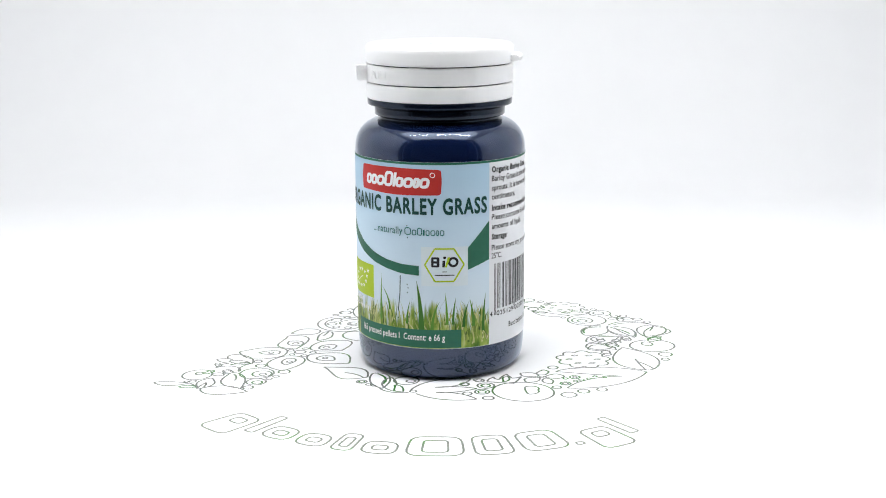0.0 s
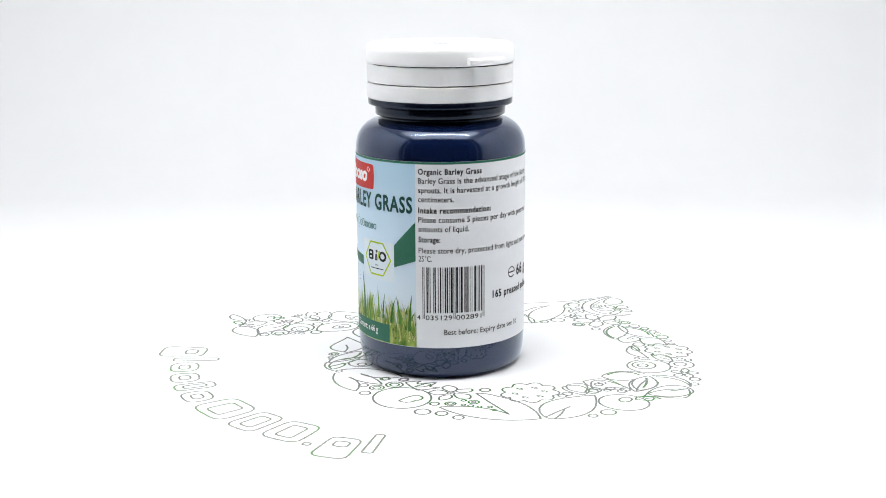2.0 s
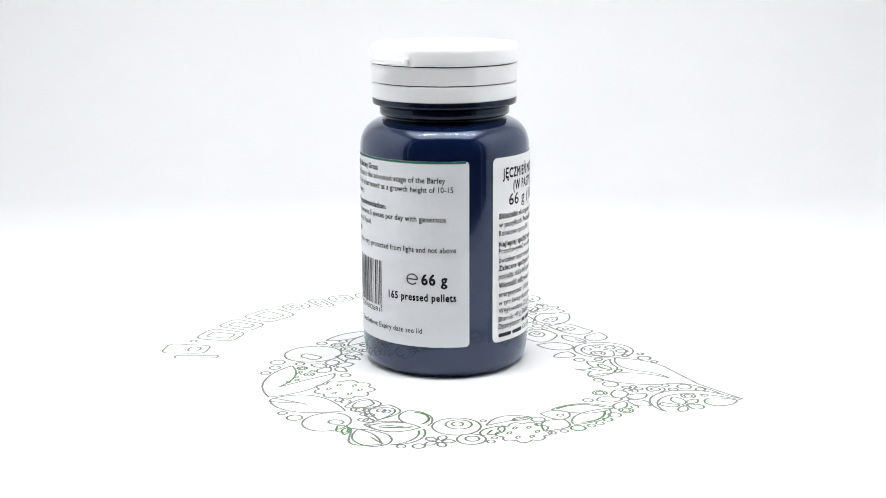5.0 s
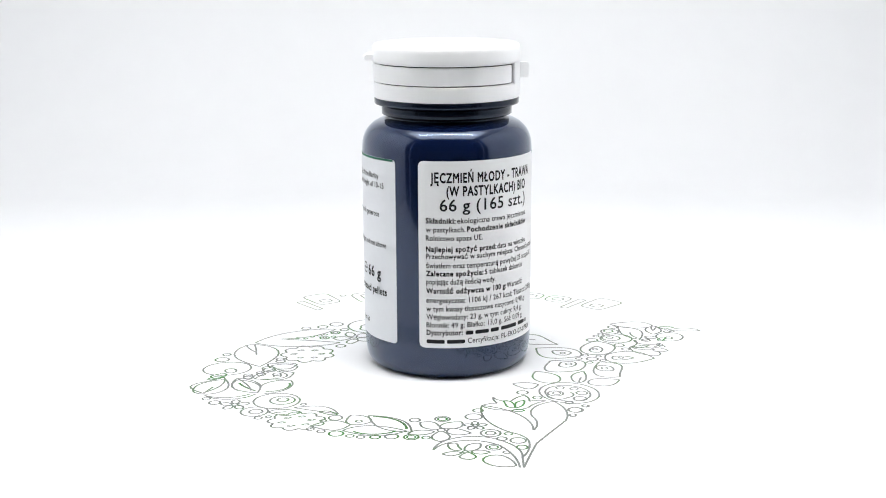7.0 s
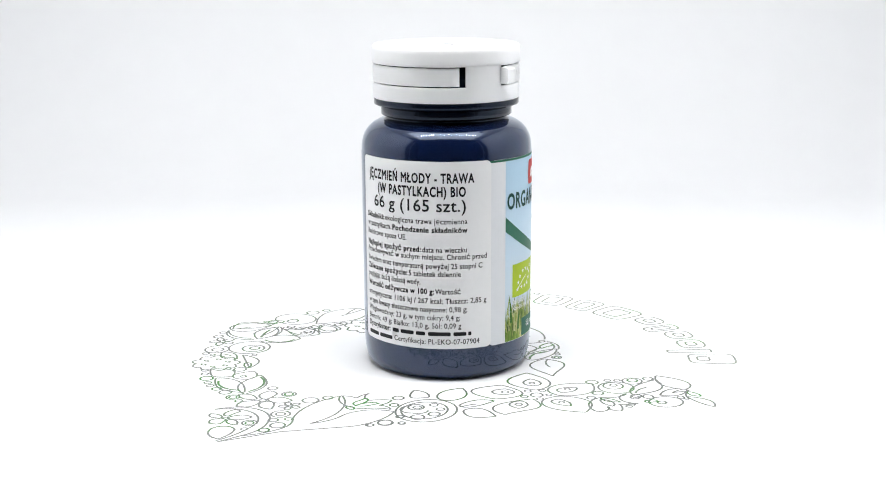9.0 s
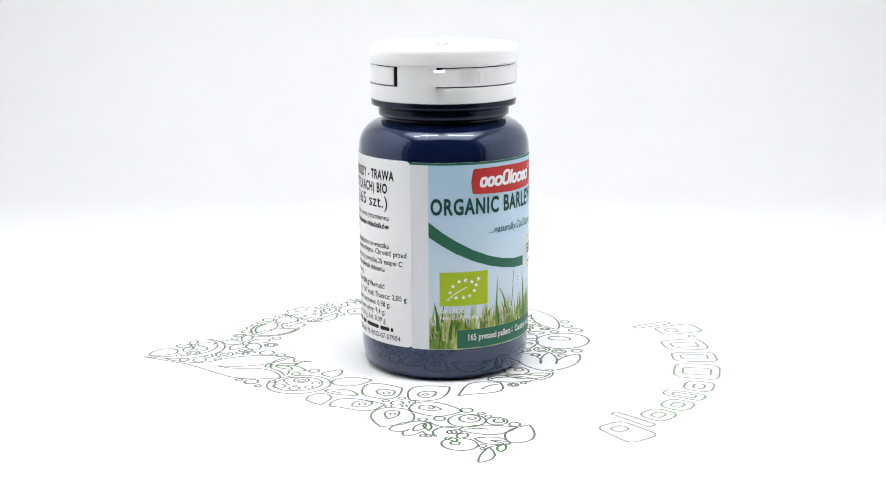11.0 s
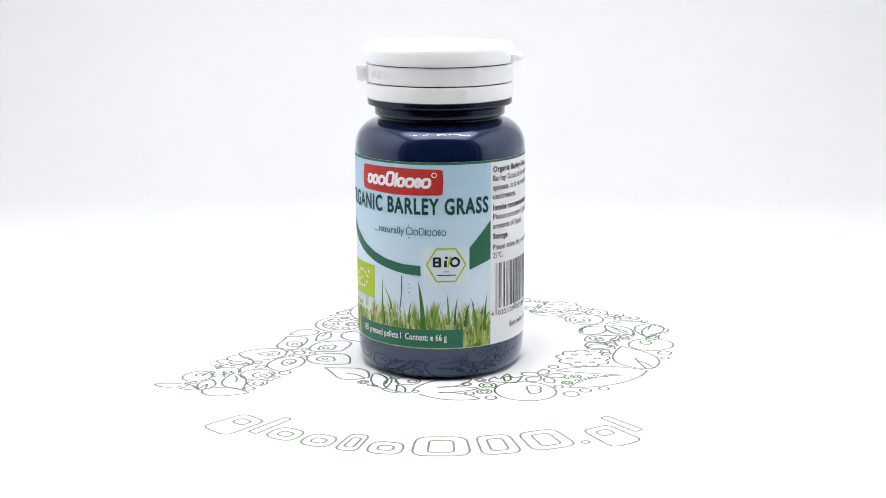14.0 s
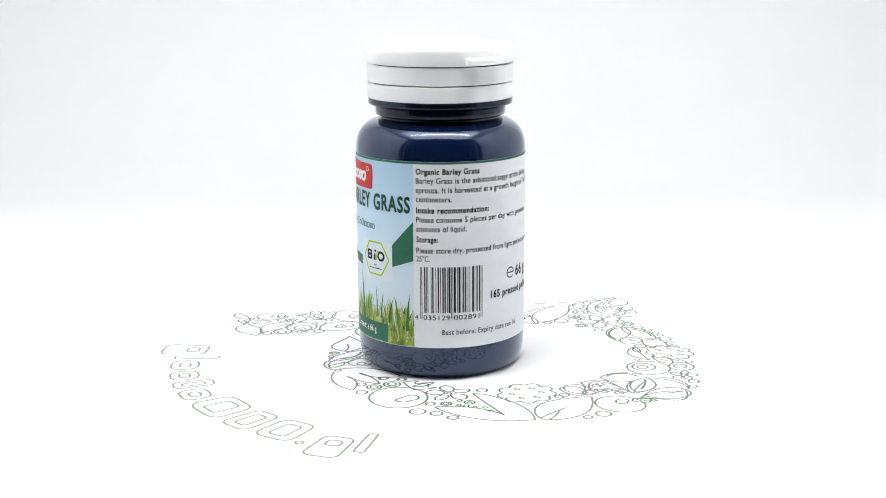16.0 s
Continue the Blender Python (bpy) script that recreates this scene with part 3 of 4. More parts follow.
# white sticker with Polish text
sticker = shape("sticker", [rounded(rect(35.1, 11.7, 85.3, 74.6), 2.0)], STICKER, bottle, 0.16, "white paper sticker with black Polish text")
text(sticker, [("J\u0118CZMIE\u0143 M\u0141ODY - TRAWA", B)], 39.2, 79.2, 67.6, 3.3, BLACK, 0.22)
text(sticker, [("(W PASTYLKACH) BIO", B)], 44.4, 76.4, 63.2, 3.3, BLACK, 0.22)
text(sticker, [("66 g (165 szt.)", N)], 42.2, 76.4, 58.2, 4.1, BLACK, 0.22)
for runs, x1, z in (
    ([("Sk\u0142adniki:", B), ("ekologiczna trawa j\u0119czmienna", N)], 76.9, 53.9), ([("w pastylkach.", N), ("Pochodzenie sk\u0142adnik\u00f3w", B)], 76.9, 51.0),
    ([("Rolnictwo spoza UE.", N)], 56.5, 48.1), ([("Najlepiej spo\u017cy\u0107 przed:", B), ("data na wieczku", N)], 76.7, 44.4),
    ([("Przechowywa\u0107 w suchym miejscu. Chroni\u0107 przed", N)], 83.6, 41.5), ([("\u015bwiat\u0142em oraz temperatur\u0105 powy\u017cej 25 stopni C", N)], 82.0, 38.4),
    ([("Zalecane spo\u017cycie:", B), ("5 tabletek dziennie", N)], 74.7, 35.7), ([("popijaj\u0105c du\u017c\u0105 ilo\u015bci\u0105 wody.", N)], 61.3, 32.9),
    ([("Warto\u015b\u0107 od\u017cywcza w 100 g:", B), ("Warto\u015b\u0107", N)], 74.6, 29.8), ([("energetyczna: 1106 kJ / 267 kcal; T\u0142uszcz: 2,85 g", N)], 83.5, 26.6),
    ([("w tym kwasy t\u0142uszczowe nasycone: 0,98 g;", N)], 76.8, 23.7), ([("W\u0119glowodany: 23 g, w tym cukry: 9,4 g;", N)], 74.4, 20.9),
    ([("B\u0142onnik: 49 g; Bia\u0142ko: 13,0 g, S\u00f3l: 0,09 g", N)], 74.8, 18.1), ([("Dystrybutor:", B)], 49.6, 15.5),
):
    text(sticker, runs, 37.6, x1, z + (0.2 if z > 43 else 0.7), 1.85, BLACK, 0.22)
for x0, x1 in ((50.6, 53.2), (53.9, 58.8), (59.6, 62.8), (63.8, 71.3), (72.2, 76.5), (77.1, 78.2)):
    bar(sticker, x0, x1, 16.2, 17.5, BLACK, 0.22)
for x0, x1 in ((37.6, 43.6), (44.4, 50.4)):
    bar(sticker, x0, x1, 13.3, 14.6, BLACK, 0.22)
text(sticker, [("Certyfikacja: PL-EKO-07-07904", N)], 51.3, 81.0, 13.3, 1.85, BLACK, 0.22)

# raised word on the tear band
g = glyphs("PULL", N)
xs = [v.co.x for v in g.verts]
lo, hi = min(xs), max(xs)
ext = bmesh.ops.extrude_face_region(g, geom=g.faces[:])
for v in ext["geom"]:
    if isinstance(v, bmesh.types.BMVert):
        v.co.z += 1.0
for v in g.verts:
    a = radians(-155.5 + (v.co.x - lo) / (hi - lo) * 24)
    r = 0.02466 + 0.00016 * v.co.z
    v.co = (r * math.cos(a), r * math.sin(a), 0.0992 + v.co.y * 0.0041)
bmesh.ops.recalc_face_normals(g, faces=g.faces)
part("raised_word", g, WHITE, band)

# ---- the printed sheet under the bottle ----
sheet = tagged(new("printed_sheet"), "white paper sheet printed with outlined leaves and fruit", "paper sheet")
bm = bmesh.new()
lathe(bm, [(0.00001, 0.0), (0.112, 0.0), (0.112, -0.00006), (0.00001, -0.00006)], 96)
part("paper", bm, PAPER, sheet)
LINE = 0.68
layer = itertools.count()


def printed(name, polys, mat):
    """One printed motif on the sheet, in millimetres; each lies a hair over the one before."""
    bm, z = bmesh.new(), 0.00003 + 0.00000012 * next(layer)
    for poly in polys:
        bm.faces.new([bm.verts.new((x / 1000, y / 1000, z)) for x, y in poly])
    bmesh.ops.recalc_face_normals(bm, faces=bm.faces)
    return part(name, bm, mat, sheet)


def leaf_outline(x0, y0, x1, y1, left, left_at, right, right_at, base=1.0, tip=1.0, n=16):
    """From base to tip; each side bulges by so much, most at that share of the length. Powers under 1 round an end."""
    a, d = Vector((x0, y0)), Vector((x1 - x0, y1 - y0))
    s = d.normalized()
    s = Vector((-s.y, s.x))

    def side(h, peak, u):
        w = u ** (math.log(0.5) / math.log(peak))
        return a + d * u + s * h * max(math.sin(math.pi * w), 0.0) ** (base + (tip - base) * u)

    us = [0.5 - 0.5 * math.cos(math.pi * k / n) for k in range(n + 1)]
    return [tuple(side(left, left_at, u)) for u in us] + [tuple(side(right, right_at, u)) for u in us[-2:0:-1]]


def leaf(*dims, ink=None):
    printed("leaf_print", stroke(leaf_outline(*dims, 0.8, 0.9), LINE, True), ink or INK)


def drop(*dims, ink=None):
    printed("petal_print", stroke(leaf_outline(*dims, 0.5, 0.85), LINE, True), ink or INK)


def ring(x, y, r, ink=None):
    printed("ring_print", stroke(circle(x, y, r, 14 + int(r * 3)), LINE * (1.0 if r > 1.3 else 0.85), True), ink or INK)


def oval_points(x, y, rx, ry, turn, wave=0.0, bumps=0, n=56):
    c, s, pts = math.cos(radians(turn)), math.sin(radians(turn)), []
    for k in range(n):
        a = 2 * math.pi * k / n
        q = 1 - wave + wave * abs(math.sin(bumps * a / 2)) * 1.6
        u, v = rx * q * math.cos(a), ry * q * math.sin(a)
        pts.append((x + c * u - s * v, y + s * u + c * v))
    return pts


def oval(x, y, rx, ry, turn, ink=None):
    printed("fruit_print", stroke(oval_points(x, y, rx, ry, turn), LINE, True), ink or INK)


def berry(x, y, rx, ry, turn, ink=None):
    """A scalloped outline with six seeds."""
    polys = stroke(oval_points(x, y, rx, ry, turn, 0.13, 9, 90), LINE, True)
    for px, py in oval_points(x, y, rx * 0.55, ry * 0.55, turn + 15, n=6):
        polys += stroke(leaf_outline(px - 1.2, py - 0.3, px + 1.2, py + 0.3, 0.6, 0.5, -0.6, 0.5, n=5), LINE * 0.8, True)
    printed("berry_print", polys, ink or INK)


def flower(x, y, rx, ry, turn, ink=None):
    """Five petals round a small gap."""
    r, polys = (rx + ry) / 2, []
    for k in range(5):
        a = radians(turn + 20 + 72 * k)
        c, s = math.cos(a), math.sin(a)
        polys += stroke(leaf_outline(x + r * 0.15 * c, y + r * 0.15 * s, x + r * c, y + r * s, r * 0.27, 0.55, -r * 0.27, 0.55, 0.7, 0.8, 9), LINE, True)
    printed("flower_print", polys, ink or INK)


def drawn(start, *bends, ink=None):
    """A pen line from start in bends of (middle, end): each bend an arc through its middle."""
    pts, p = [Vector(start)], Vector(start)
    for mx, my, ex, ey in bends:
        m, e = Vector((mx, my)), Vector((ex, ey))
        twist = 2 * ((m - p).x * (e - p).y - (m - p).y * (e - p).x)
        if abs(twist) < 0.04 * (e - p).length_squared:
            pts += [m, e]
        else:
            u, v = m - p, e - p
            c = p + Vector((v.y * u.length_squared - u.y * v.length_squared, u.x * v.length_squared - v.x * u.length_squared)) / twist
            r, a0, full = (p - c).length, math.atan2(*(p - c).yx), 2 * math.pi
            sweep = (math.atan2(*(e - c).yx) - a0) % full
            if (math.atan2(*(m - c).yx) - a0) % full > sweep:
                sweep -= full
            pts += [c + r * Vector((math.cos(a0 + sweep * k / 12), math.sin(a0 + sweep * k / 12))) for k in range(1, 13)]
        p = e
    printed("stem_print", stroke([tuple(q) for q in pts], LINE * (1.0 if ink is None else 1.25)), ink or INK)


# foot of the stem
leaf(-97.1, -27.7, -85.1, -28.9, 0.9, 0.47, -3.2, 0.43)
drawn((-85.4, -28.7), (-83, -31.4, -81.5, -34.8)); leaf(-88.1, -32.6, -82, -33, 1.6, 0.50, -1, 0.48, ink=INK_GREEN)
leaf(-80.3, -34.3, -64.6, -38.1, 4, 0.48, -5, 0.36); leaf(-80.9, -34.5, -78.7, -23.5, 2.9, 0.52, -3.1, 0.46)
drawn((-81.4, -32.7), (-80.4, -30.3, -79.6, -28.4), (-79.4, -30.7, -79.7, -33.4)); leaf(-72.7, -17.8, -67.3, -34.7, 3.3, 0.37, -5.2, 0.55)
drawn((-71.9, -19.3), (-70.7, -21.7, -70.5, -26.5)); oval(-84.1, -20, 4.9, 5.5, -23); oval(-83.6, -18.6, 1.3, 1.4, -23)
leaf(-82.3, -17.9, -78.8, -15.8, 1.5, 0.74, -1.6, 0.29, ink=INK_GREEN); leaf(-79.5, -19.1, -74.8, -20.5, 1.9, 0.50, -1.4, 0.53)
ring(-84.4, -26.9, 1.1); ring(-86.5, -27.2, 0.7); ring(-74, -17.3, 1.6); ring(-78.5, -9.8, 1.1)
# five eyed petals and a tulip
leaf(-45.6, 18.4, -37, 7.4, 8.9, 0.47, -8, 0.46); drop(-43.9, 13.9, -40.5, 9.1, 3.6, 0.40, -3.6, 0.51); ring(-42.8, 11.3, 1.1)
leaf(-58.5, 26.2, -53.7, 9.5, 6.9, 0.30, -5.6, 0.67); drop(-52.6, 13.9, -57.1, 19.2, 2.6, 0.48, -3.2, 0.50); ring(-54.5, 16.5, 1.1)
leaf(-48, 2.5, -33.4, -7.9, 7.9, 0.52, -6.1, 0.40); drop(-44.2, 0.1, -38.8, -4.4, 2.8, 0.45, -3, 0.35); ring(-42.2, -1.6, 0.9)
drop(-56.7, 3, -73.6, 6.1, 7.2, 0.52, -7.4, 0.35); drop(-59.2, 3.7, -66.5, 5.4, 1.5, 0.55, -3.3, 0.28); ring(-62.1, 4.9, 0.9)
drop(-55.9, 1, -55.7, -16, 6.8, 0.34, -6.1, 0.54); drop(-55.2, -1.9, -55.3, -9.3, 3, 0.30, -1.8, 0.54); ring(-54.4, -5.8, 0.9); ring(-51.8, 5.8, 2)
ring(-50.3, 9.8, 1.1); ring(-47.1, 5.2, 1.1); ring(-55.3, 7.8, 1.1); ring(-49.9, 1.3, 1.1); ring(-54.4, 2.8, 0.9); ring(-65.4, -5.3, 1.4)
ring(-63.8, -10.2, 1.8); ring(-54.9, -17.1, 2); ring(-57.1, -22.2, 1.1); ring(-59.1, -24.7, 1); ring(-64.9, -33.7, 1.7); ring(-64, -18.8, 5.8)
ring(-62.2, -19.4, 3.3); ring(-61.8, -20, 1.2); ring(-63, -27.9, 3.3); ring(-62.6, -28.5, 1.7, ink=INK_GREEN); ring(-79.1, -8.1, 1)
ring(-74.6, -16, 1.5)
drawn((-75.3, 3.1), (-68.7, -0.7, -67.3, -7.9), (-70.6, -12.1, -70.4, -16.8))
drawn((-75.3, 3.1), (-76.6, -1.2, -74.7, -3), (-77.6, -1.6, -80.3, -3), (-78.5, -5.5, -75.4, -7.2), (-78.1, -9.5, -79, -12.4), (-73.5, -10.7, -70.4, -16.8))
leaf(-75.6, -4.3, -68.3, -6.6, 1.3, 0.55, -2, 0.45); leaf(-74.7, -9, -67.7, -7.3, 1.5, 0.61, -1, 0.51, ink=INK_GREEN)
# spiral with stones, small leaves
drop(-35.4, 31.5, -30.6, 19.1, 4.3, 0.42, -4.6, 0.44); drop(-21.8, 32.2, -30.1, 33, 1.6, 0.50, -4.9, 0.62)
drop(-42.9, 31.3, -46.8, 19.9, 2.9, 0.54, -2.4, 0.30)
drawn((-43.8, 32.2), (-44.3, 28.9, -45.3, 26.1)); leaf(-47, 33.2, -57.6, 29.4, 4, 0.36, -4.1, 0.45); ring(-24.1, 41, 1.8); ring(-28.4, 46.2, 1.4)
ring(-39, 58.4, 2.2); ring(-37.6, 63.3, 1.2); ring(-42.6, 54.8, 1); oval(-39.2, 42, 9.4, 10.6, -157.4); oval(-38.7, 42.3, 7.1, 8, -157.4)
drawn((-31.8, 44.2), (-36.4, 48, -38.1, 46.7), (-40.2, 44.7, -39.6, 41.5)); ring(-34.7, 42.4, 2.5); ring(-35.1, 42.2, 1.3); ring(-36.8, 36.8, 1.3)
ring(-41.3, 37.9, 1.3); ring(-43.3, 42.3, 1.8); ring(-42, 47.9, 2.1); ring(-38, 51.8, 1.2)
# corner of the stem, flowers, the bowl's far side
drawn((-14.3, 45), (-16.1, 48.4, -19.8, 49.1), (-21.9, 45.9, -24.4, 43.8), (-25.5, 46.6, -25.5, 49.9), (-28.3, 48.9, -31, 49.6))
drawn((-14.3, 45), (-14.3, 48.3, -15.2, 51.1), (-12.6, 51.5, -10, 53.5), (-20.4, 57.7, -24.6, 55.8), (-27.7, 51.6, -31, 49.6))
leaf(-17.1, 49, -20.5, 55.6, 1.8, 0.31, -1.6, 0.71, ink=INK_GREEN); leaf(-20.5, 55.6, -24, 48.7, 1.5, 0.60, -1.3, 0.38, ink=INK_GREEN)
oval(-21.2, 58.2, 1.8, 1, 177.4, ink=INK_GREEN)
drawn((-10.2, 53), (-21.4, 62.4, -24.3, 76), (-25.9, 71.2, -25.2, 64.1), (-27, 54.8, -33.3, 50.2), (-36.2, 62, -34.9, 68.1), (-27.3, 81.3, -24.2, 86.8), (-21.8, 94.7, -18.8, 105.3))
drawn((-10.2, 53), (-11.5, 68.5, -17.5, 77.6), (-21.4, 82, -22.1, 86.7), (-21.2, 92.5, -19.1, 97.6))
drawn((6.1, 90.8), (-7.2, 80.4, -15.2, 85.4), (-18.2, 90.1, -19.1, 97.6))
drawn((6.1, 90.8), (-5.4, 83.6, -14.1, 89.5), (-16.8, 96.7, -17.7, 105.2))
drawn((-19.1, 97.6), (-19, 101.1, -18.8, 105.3))
drawn((-8, 100.6), (-9.9, 95.9, -13.6, 96.1), (-15.5, 98.8, -16.8, 103.9))
drawn((-8, 100.6), (-9.6, 102.8, -16.8, 103.9)); ring(-11.3, 77.8, 3); ring(-11.3, 77.8, 1.5); ring(-14.3, 82.6, 1.5); ring(-19, 84.2, 2.3)
ring(-19.7, 89.7, 1.6, ink=INK_GREEN); ring(-16.6, 78.5, 1.2); ring(-11.5, 89.4, 2.3); ring(-11.5, 89.4, 1.3, ink=INK_GREEN); ring(-14.9, 93.5, 1)
drop(-2.2, 90.8, 1.7, 86.1, 2.2, 0.32, -2.1, 0.78); drop(-3.2, 91.7, -7.7, 86, 2.1, 0.55, -2.1, 0.44); drop(-1.8, 93.4, 3.6, 94, 1.7, 0.54, -1.3, 0.45)
drop(-3.8, 93, -3.7, 98.7, 2.2, 0.63, -2.5, 0.61); drop(-4.9, 92.7, -10.2, 93.3, 1.5, 0.44, -1.6, 0.47); ring(-3, 92.6, 0.8)
drop(3.6, 73.3, 9.5, 67.6, 2.7, 0.46, -2.7, 0.62); drop(3.1, 72.8, -3.1, 67.7, 2.4, 0.40, -3.2, 0.53); drop(5.6, 75.6, 13.3, 77.2, 2, 0.49, -2.1, 0.55)
drop(1.6, 75.3, -5.5, 77.5, 2.5, 0.26, -2.6, 0.44); drop(3.5, 75.7, 4.1, 84.1, 2.9, 0.55, -2.5, 0.57); ring(3.3, 74.7, 1.2)
flower(-7.1, 71.3, 4.1, 3.4, 177.5); ring(2.7, 64.9, 2.3); ring(2.7, 64.9, 1.4, ink=INK_GREEN); ring(11.2, 65.5, 1.6); ring(-7, 63.3, 2.6)
ring(-8.7, 57.7, 1.6); ring(18.2, 79.3, 2); ring(12.4, 80.1, 2.2); ring(12.4, 80.1, 1.3, ink=INK_GREEN); ring(8, 80.7, 1.2); ring(-39.3, 58.5, 2.3)
ring(-37.8, 63.1, 1); ring(-42.9, 55, 1.1); ring(-38, 51.5, 1.3); leaf(25.5, 60.8, 12.3, 75.8, 4.6, 0.51, -4.4, 0.55)
drawn((24.1, 61.9), (16.8, 65.3, 13.7, 73.3), ink=INK_GREEN); leaf(32.8, 73.9, 13.8, 74.8, 4.4, 0.41, -4.3, 0.55)
drawn((29.8, 74.5), (22.9, 77.2, 16.7, 74.6), ink=INK_GREEN); drop(25.4, 67.4, 30.8, 60.1, 5.1, 0.38, -2.9, 0.45); ring(28.3, 65.8, 1)
ring(35.6, 62.4, 2.1); leaf(43.1, 69.6, 30.8, 68.6, 4.2, 0.56, -4.3, 0.60); berry(47.4, 64.8, 8.3, 7.6, 177.5); ring(39.3, 64.8, 1)
ring(34.8, 76.2, 2.2, ink=INK_GREEN); ring(39.4, 74.1, 1.2); ring(42.8, 72, 1.2); ring(30.6, 78.3, 1.2); ring(27.4, 79.4, 1.2)
ring(23.1, 79.6, 1.5, ink=INK_GREEN); leaf(49.2, 52.5, 34.9, 58.9, 4.4, 0.52, -0.1, 0.62)
leaf(40.9, 57, 35, 59.4, 1.8, 0.33, -0.9, 0.61, ink=INK_GREEN); leaf(56.8, 56.3, 46.4, 56.8, 2.6, 0.39, -3.1, 0.55)
drawn((55, 56.9), (53.3, 56.5, 51.2, 56.1)); ring(61.3, 55.6, 4.3); ring(60.8, 55.6, 2.1); flower(68.3, 48.9, 5.4, 4.4, 177.4); ring(74.9, 46.5, 1.8)
ring(78.1, 42.5, 1.3); ring(59.5, 61.4, 1.2); ring(56.4, 60.5, 0.9); ring(46.4, 49.4, 0.9); ring(55.2, 45.7, 7.4); ring(53.4, 45.2, 4)
ring(53.3, 44.7, 1.8); drop(81.4, 37.3, 74.4, 23, 5.1, 0.45, -5.9, 0.39)
drawn((79.8, 37.4), (78.5, 33.4, 77.4, 30.6))
drawn((79.2, 39.1), (71, 41.7, 64.6, 38.6))
drawn((79.2, 39.1), (69.9, 43.4, 62.7, 38.7))
drawn((68.7, 35), (71.4, 29.7, 70.4, 23.8), (65, 26.4, 61.8, 31.9))
drawn((69.4, 26.8), (66.7, 31.6, 63.1, 35.3), ink=INK_GREEN)
drawn((61.8, 31.9), (57.9, 25.6, 52.3, 25.2), (52.2, 32.9, 59.9, 38.3))
drawn((59.7, 36), (54.3, 34.5, 52.7, 27.6), ink=INK_GREEN); leaf(64.8, 22.8, 52, 16.7, 4.7, 0.58, -5.1, 0.58); ring(57.3, 20.1, 1.3)
drop(51.3, 11, 60.4, 8.7, 4.4, 0.29, -3, 0.46); leaf(80.7, 22.7, 75, 19.9, 1.5, 0.58, -1.1, 0.51, ink=INK_GREEN); ring(60.8, 13.1, 2.1)
ring(63, 18, 1.5); ring(66.9, 20.9, 1.7); ring(57.6, 3.6, 1.6)
# heart leaf, berry and fruit
drawn((40.2, -36.1), (54.5, -33.9, 68.9, -19.3), (51.4, -13.9, 44.8, -15.1), (41.4, -15.9, 37.9, -18.5), (47.6, -21.1, 59.8, -23.9), (47.6, -27.6, 40.2, -36.1))
ring(40.1, -31.3, 1.7, ink=INK_GREEN); ring(40.1, -31.3, 0.9); ring(43.8, -24.7, 1.7, ink=INK_GREEN); ring(43.8, -24.7, 0.7)
ring(45.8, -27.7, 0.9, ink=INK_GREEN); ring(48.4, -26.3, 0.7, ink=INK_GREEN); ring(53.8, -24.8, 0.7, ink=INK_GREEN)
ring(50.7, -23.9, 0.7, ink=INK_GREEN); ring(43.7, -28.9, 0.7, ink=INK_GREEN); ring(40.6, -26.1, 0.8, ink=INK_GREEN); ring(36.9, -35.2, 1.5)
ring(40.2, -42.8, 2.5); ring(45.3, -39.3, 1.9); ring(51.5, -37.7, 1.7); ring(11.1, -27, 1.4); ring(6.7, -31.3, 1.4)
drop(31.7, -25.2, 27.1, -29.5, 2.1, 0.51, -2.7, 0.54); drop(31.3, -23.7, 25.8, -20.2, 2.2, 0.62, -2.5, 0.44)
drop(33.7, -25.9, 35.3, -31.7, 1.8, 0.44, -1.8, 0.50); drop(33.9, -24.4, 40.5, -23.6, 2.8, 0.58, -2, 0.59)
drop(33.9, -22, 33.7, -16.6, 2.7, 0.21, -1.7, 0.62); ring(32.7, -24.2, 0.8); ring(37.3, -14, 1.7); berry(48.7, -4.7, 9.4, 8.8, 105.2)
drop(53.4, 11.8, 61.8, 6.6, 3, 0.53, -5, 0.22); ring(57.9, 1.1, 1.4); leaf(70.4, -17.2, 64.3, 9.2, 8.7, 0.41, -7.1, 0.44)
drawn((68.9, -17.6), (67.7, -10.9, 66.9, -4.4))
drawn((71.8, -16.5), (70.1, -11.9, 67.2, -7.4)); ring(77.5, -5.2, 1.4); ring(78.4, 0.7, 2.4); ring(61.1, 11.4, 2.1); ring(63.5, 16.1, 1.2)
ring(67.3, 19, 1.5); drop(58.8, 13.8, 66.3, 22.8, 8.1, 0.27, -1.7, 0.38); ring(57.6, 18.2, 1.4); oval(75.3, 11.2, 7.3, 8.2, 105.3)
oval(73.8, 13.6, 2.4, 1.9, 105.3); leaf(76.1, 16.2, 78.4, 22, 2.2, 0.34, -2.3, 0.64, ink=INK_GREEN); leaf(70.5, 22, 62.3, 37.5, 4.1, 0.48, -5, 0.51)
drawn((70.4, 22.5), (66.7, 28.6, 64.5, 35.1)); leaf(75.3, 20.9, 80.1, 36.9, 2.6, 0.46, -6.9, 0.64)
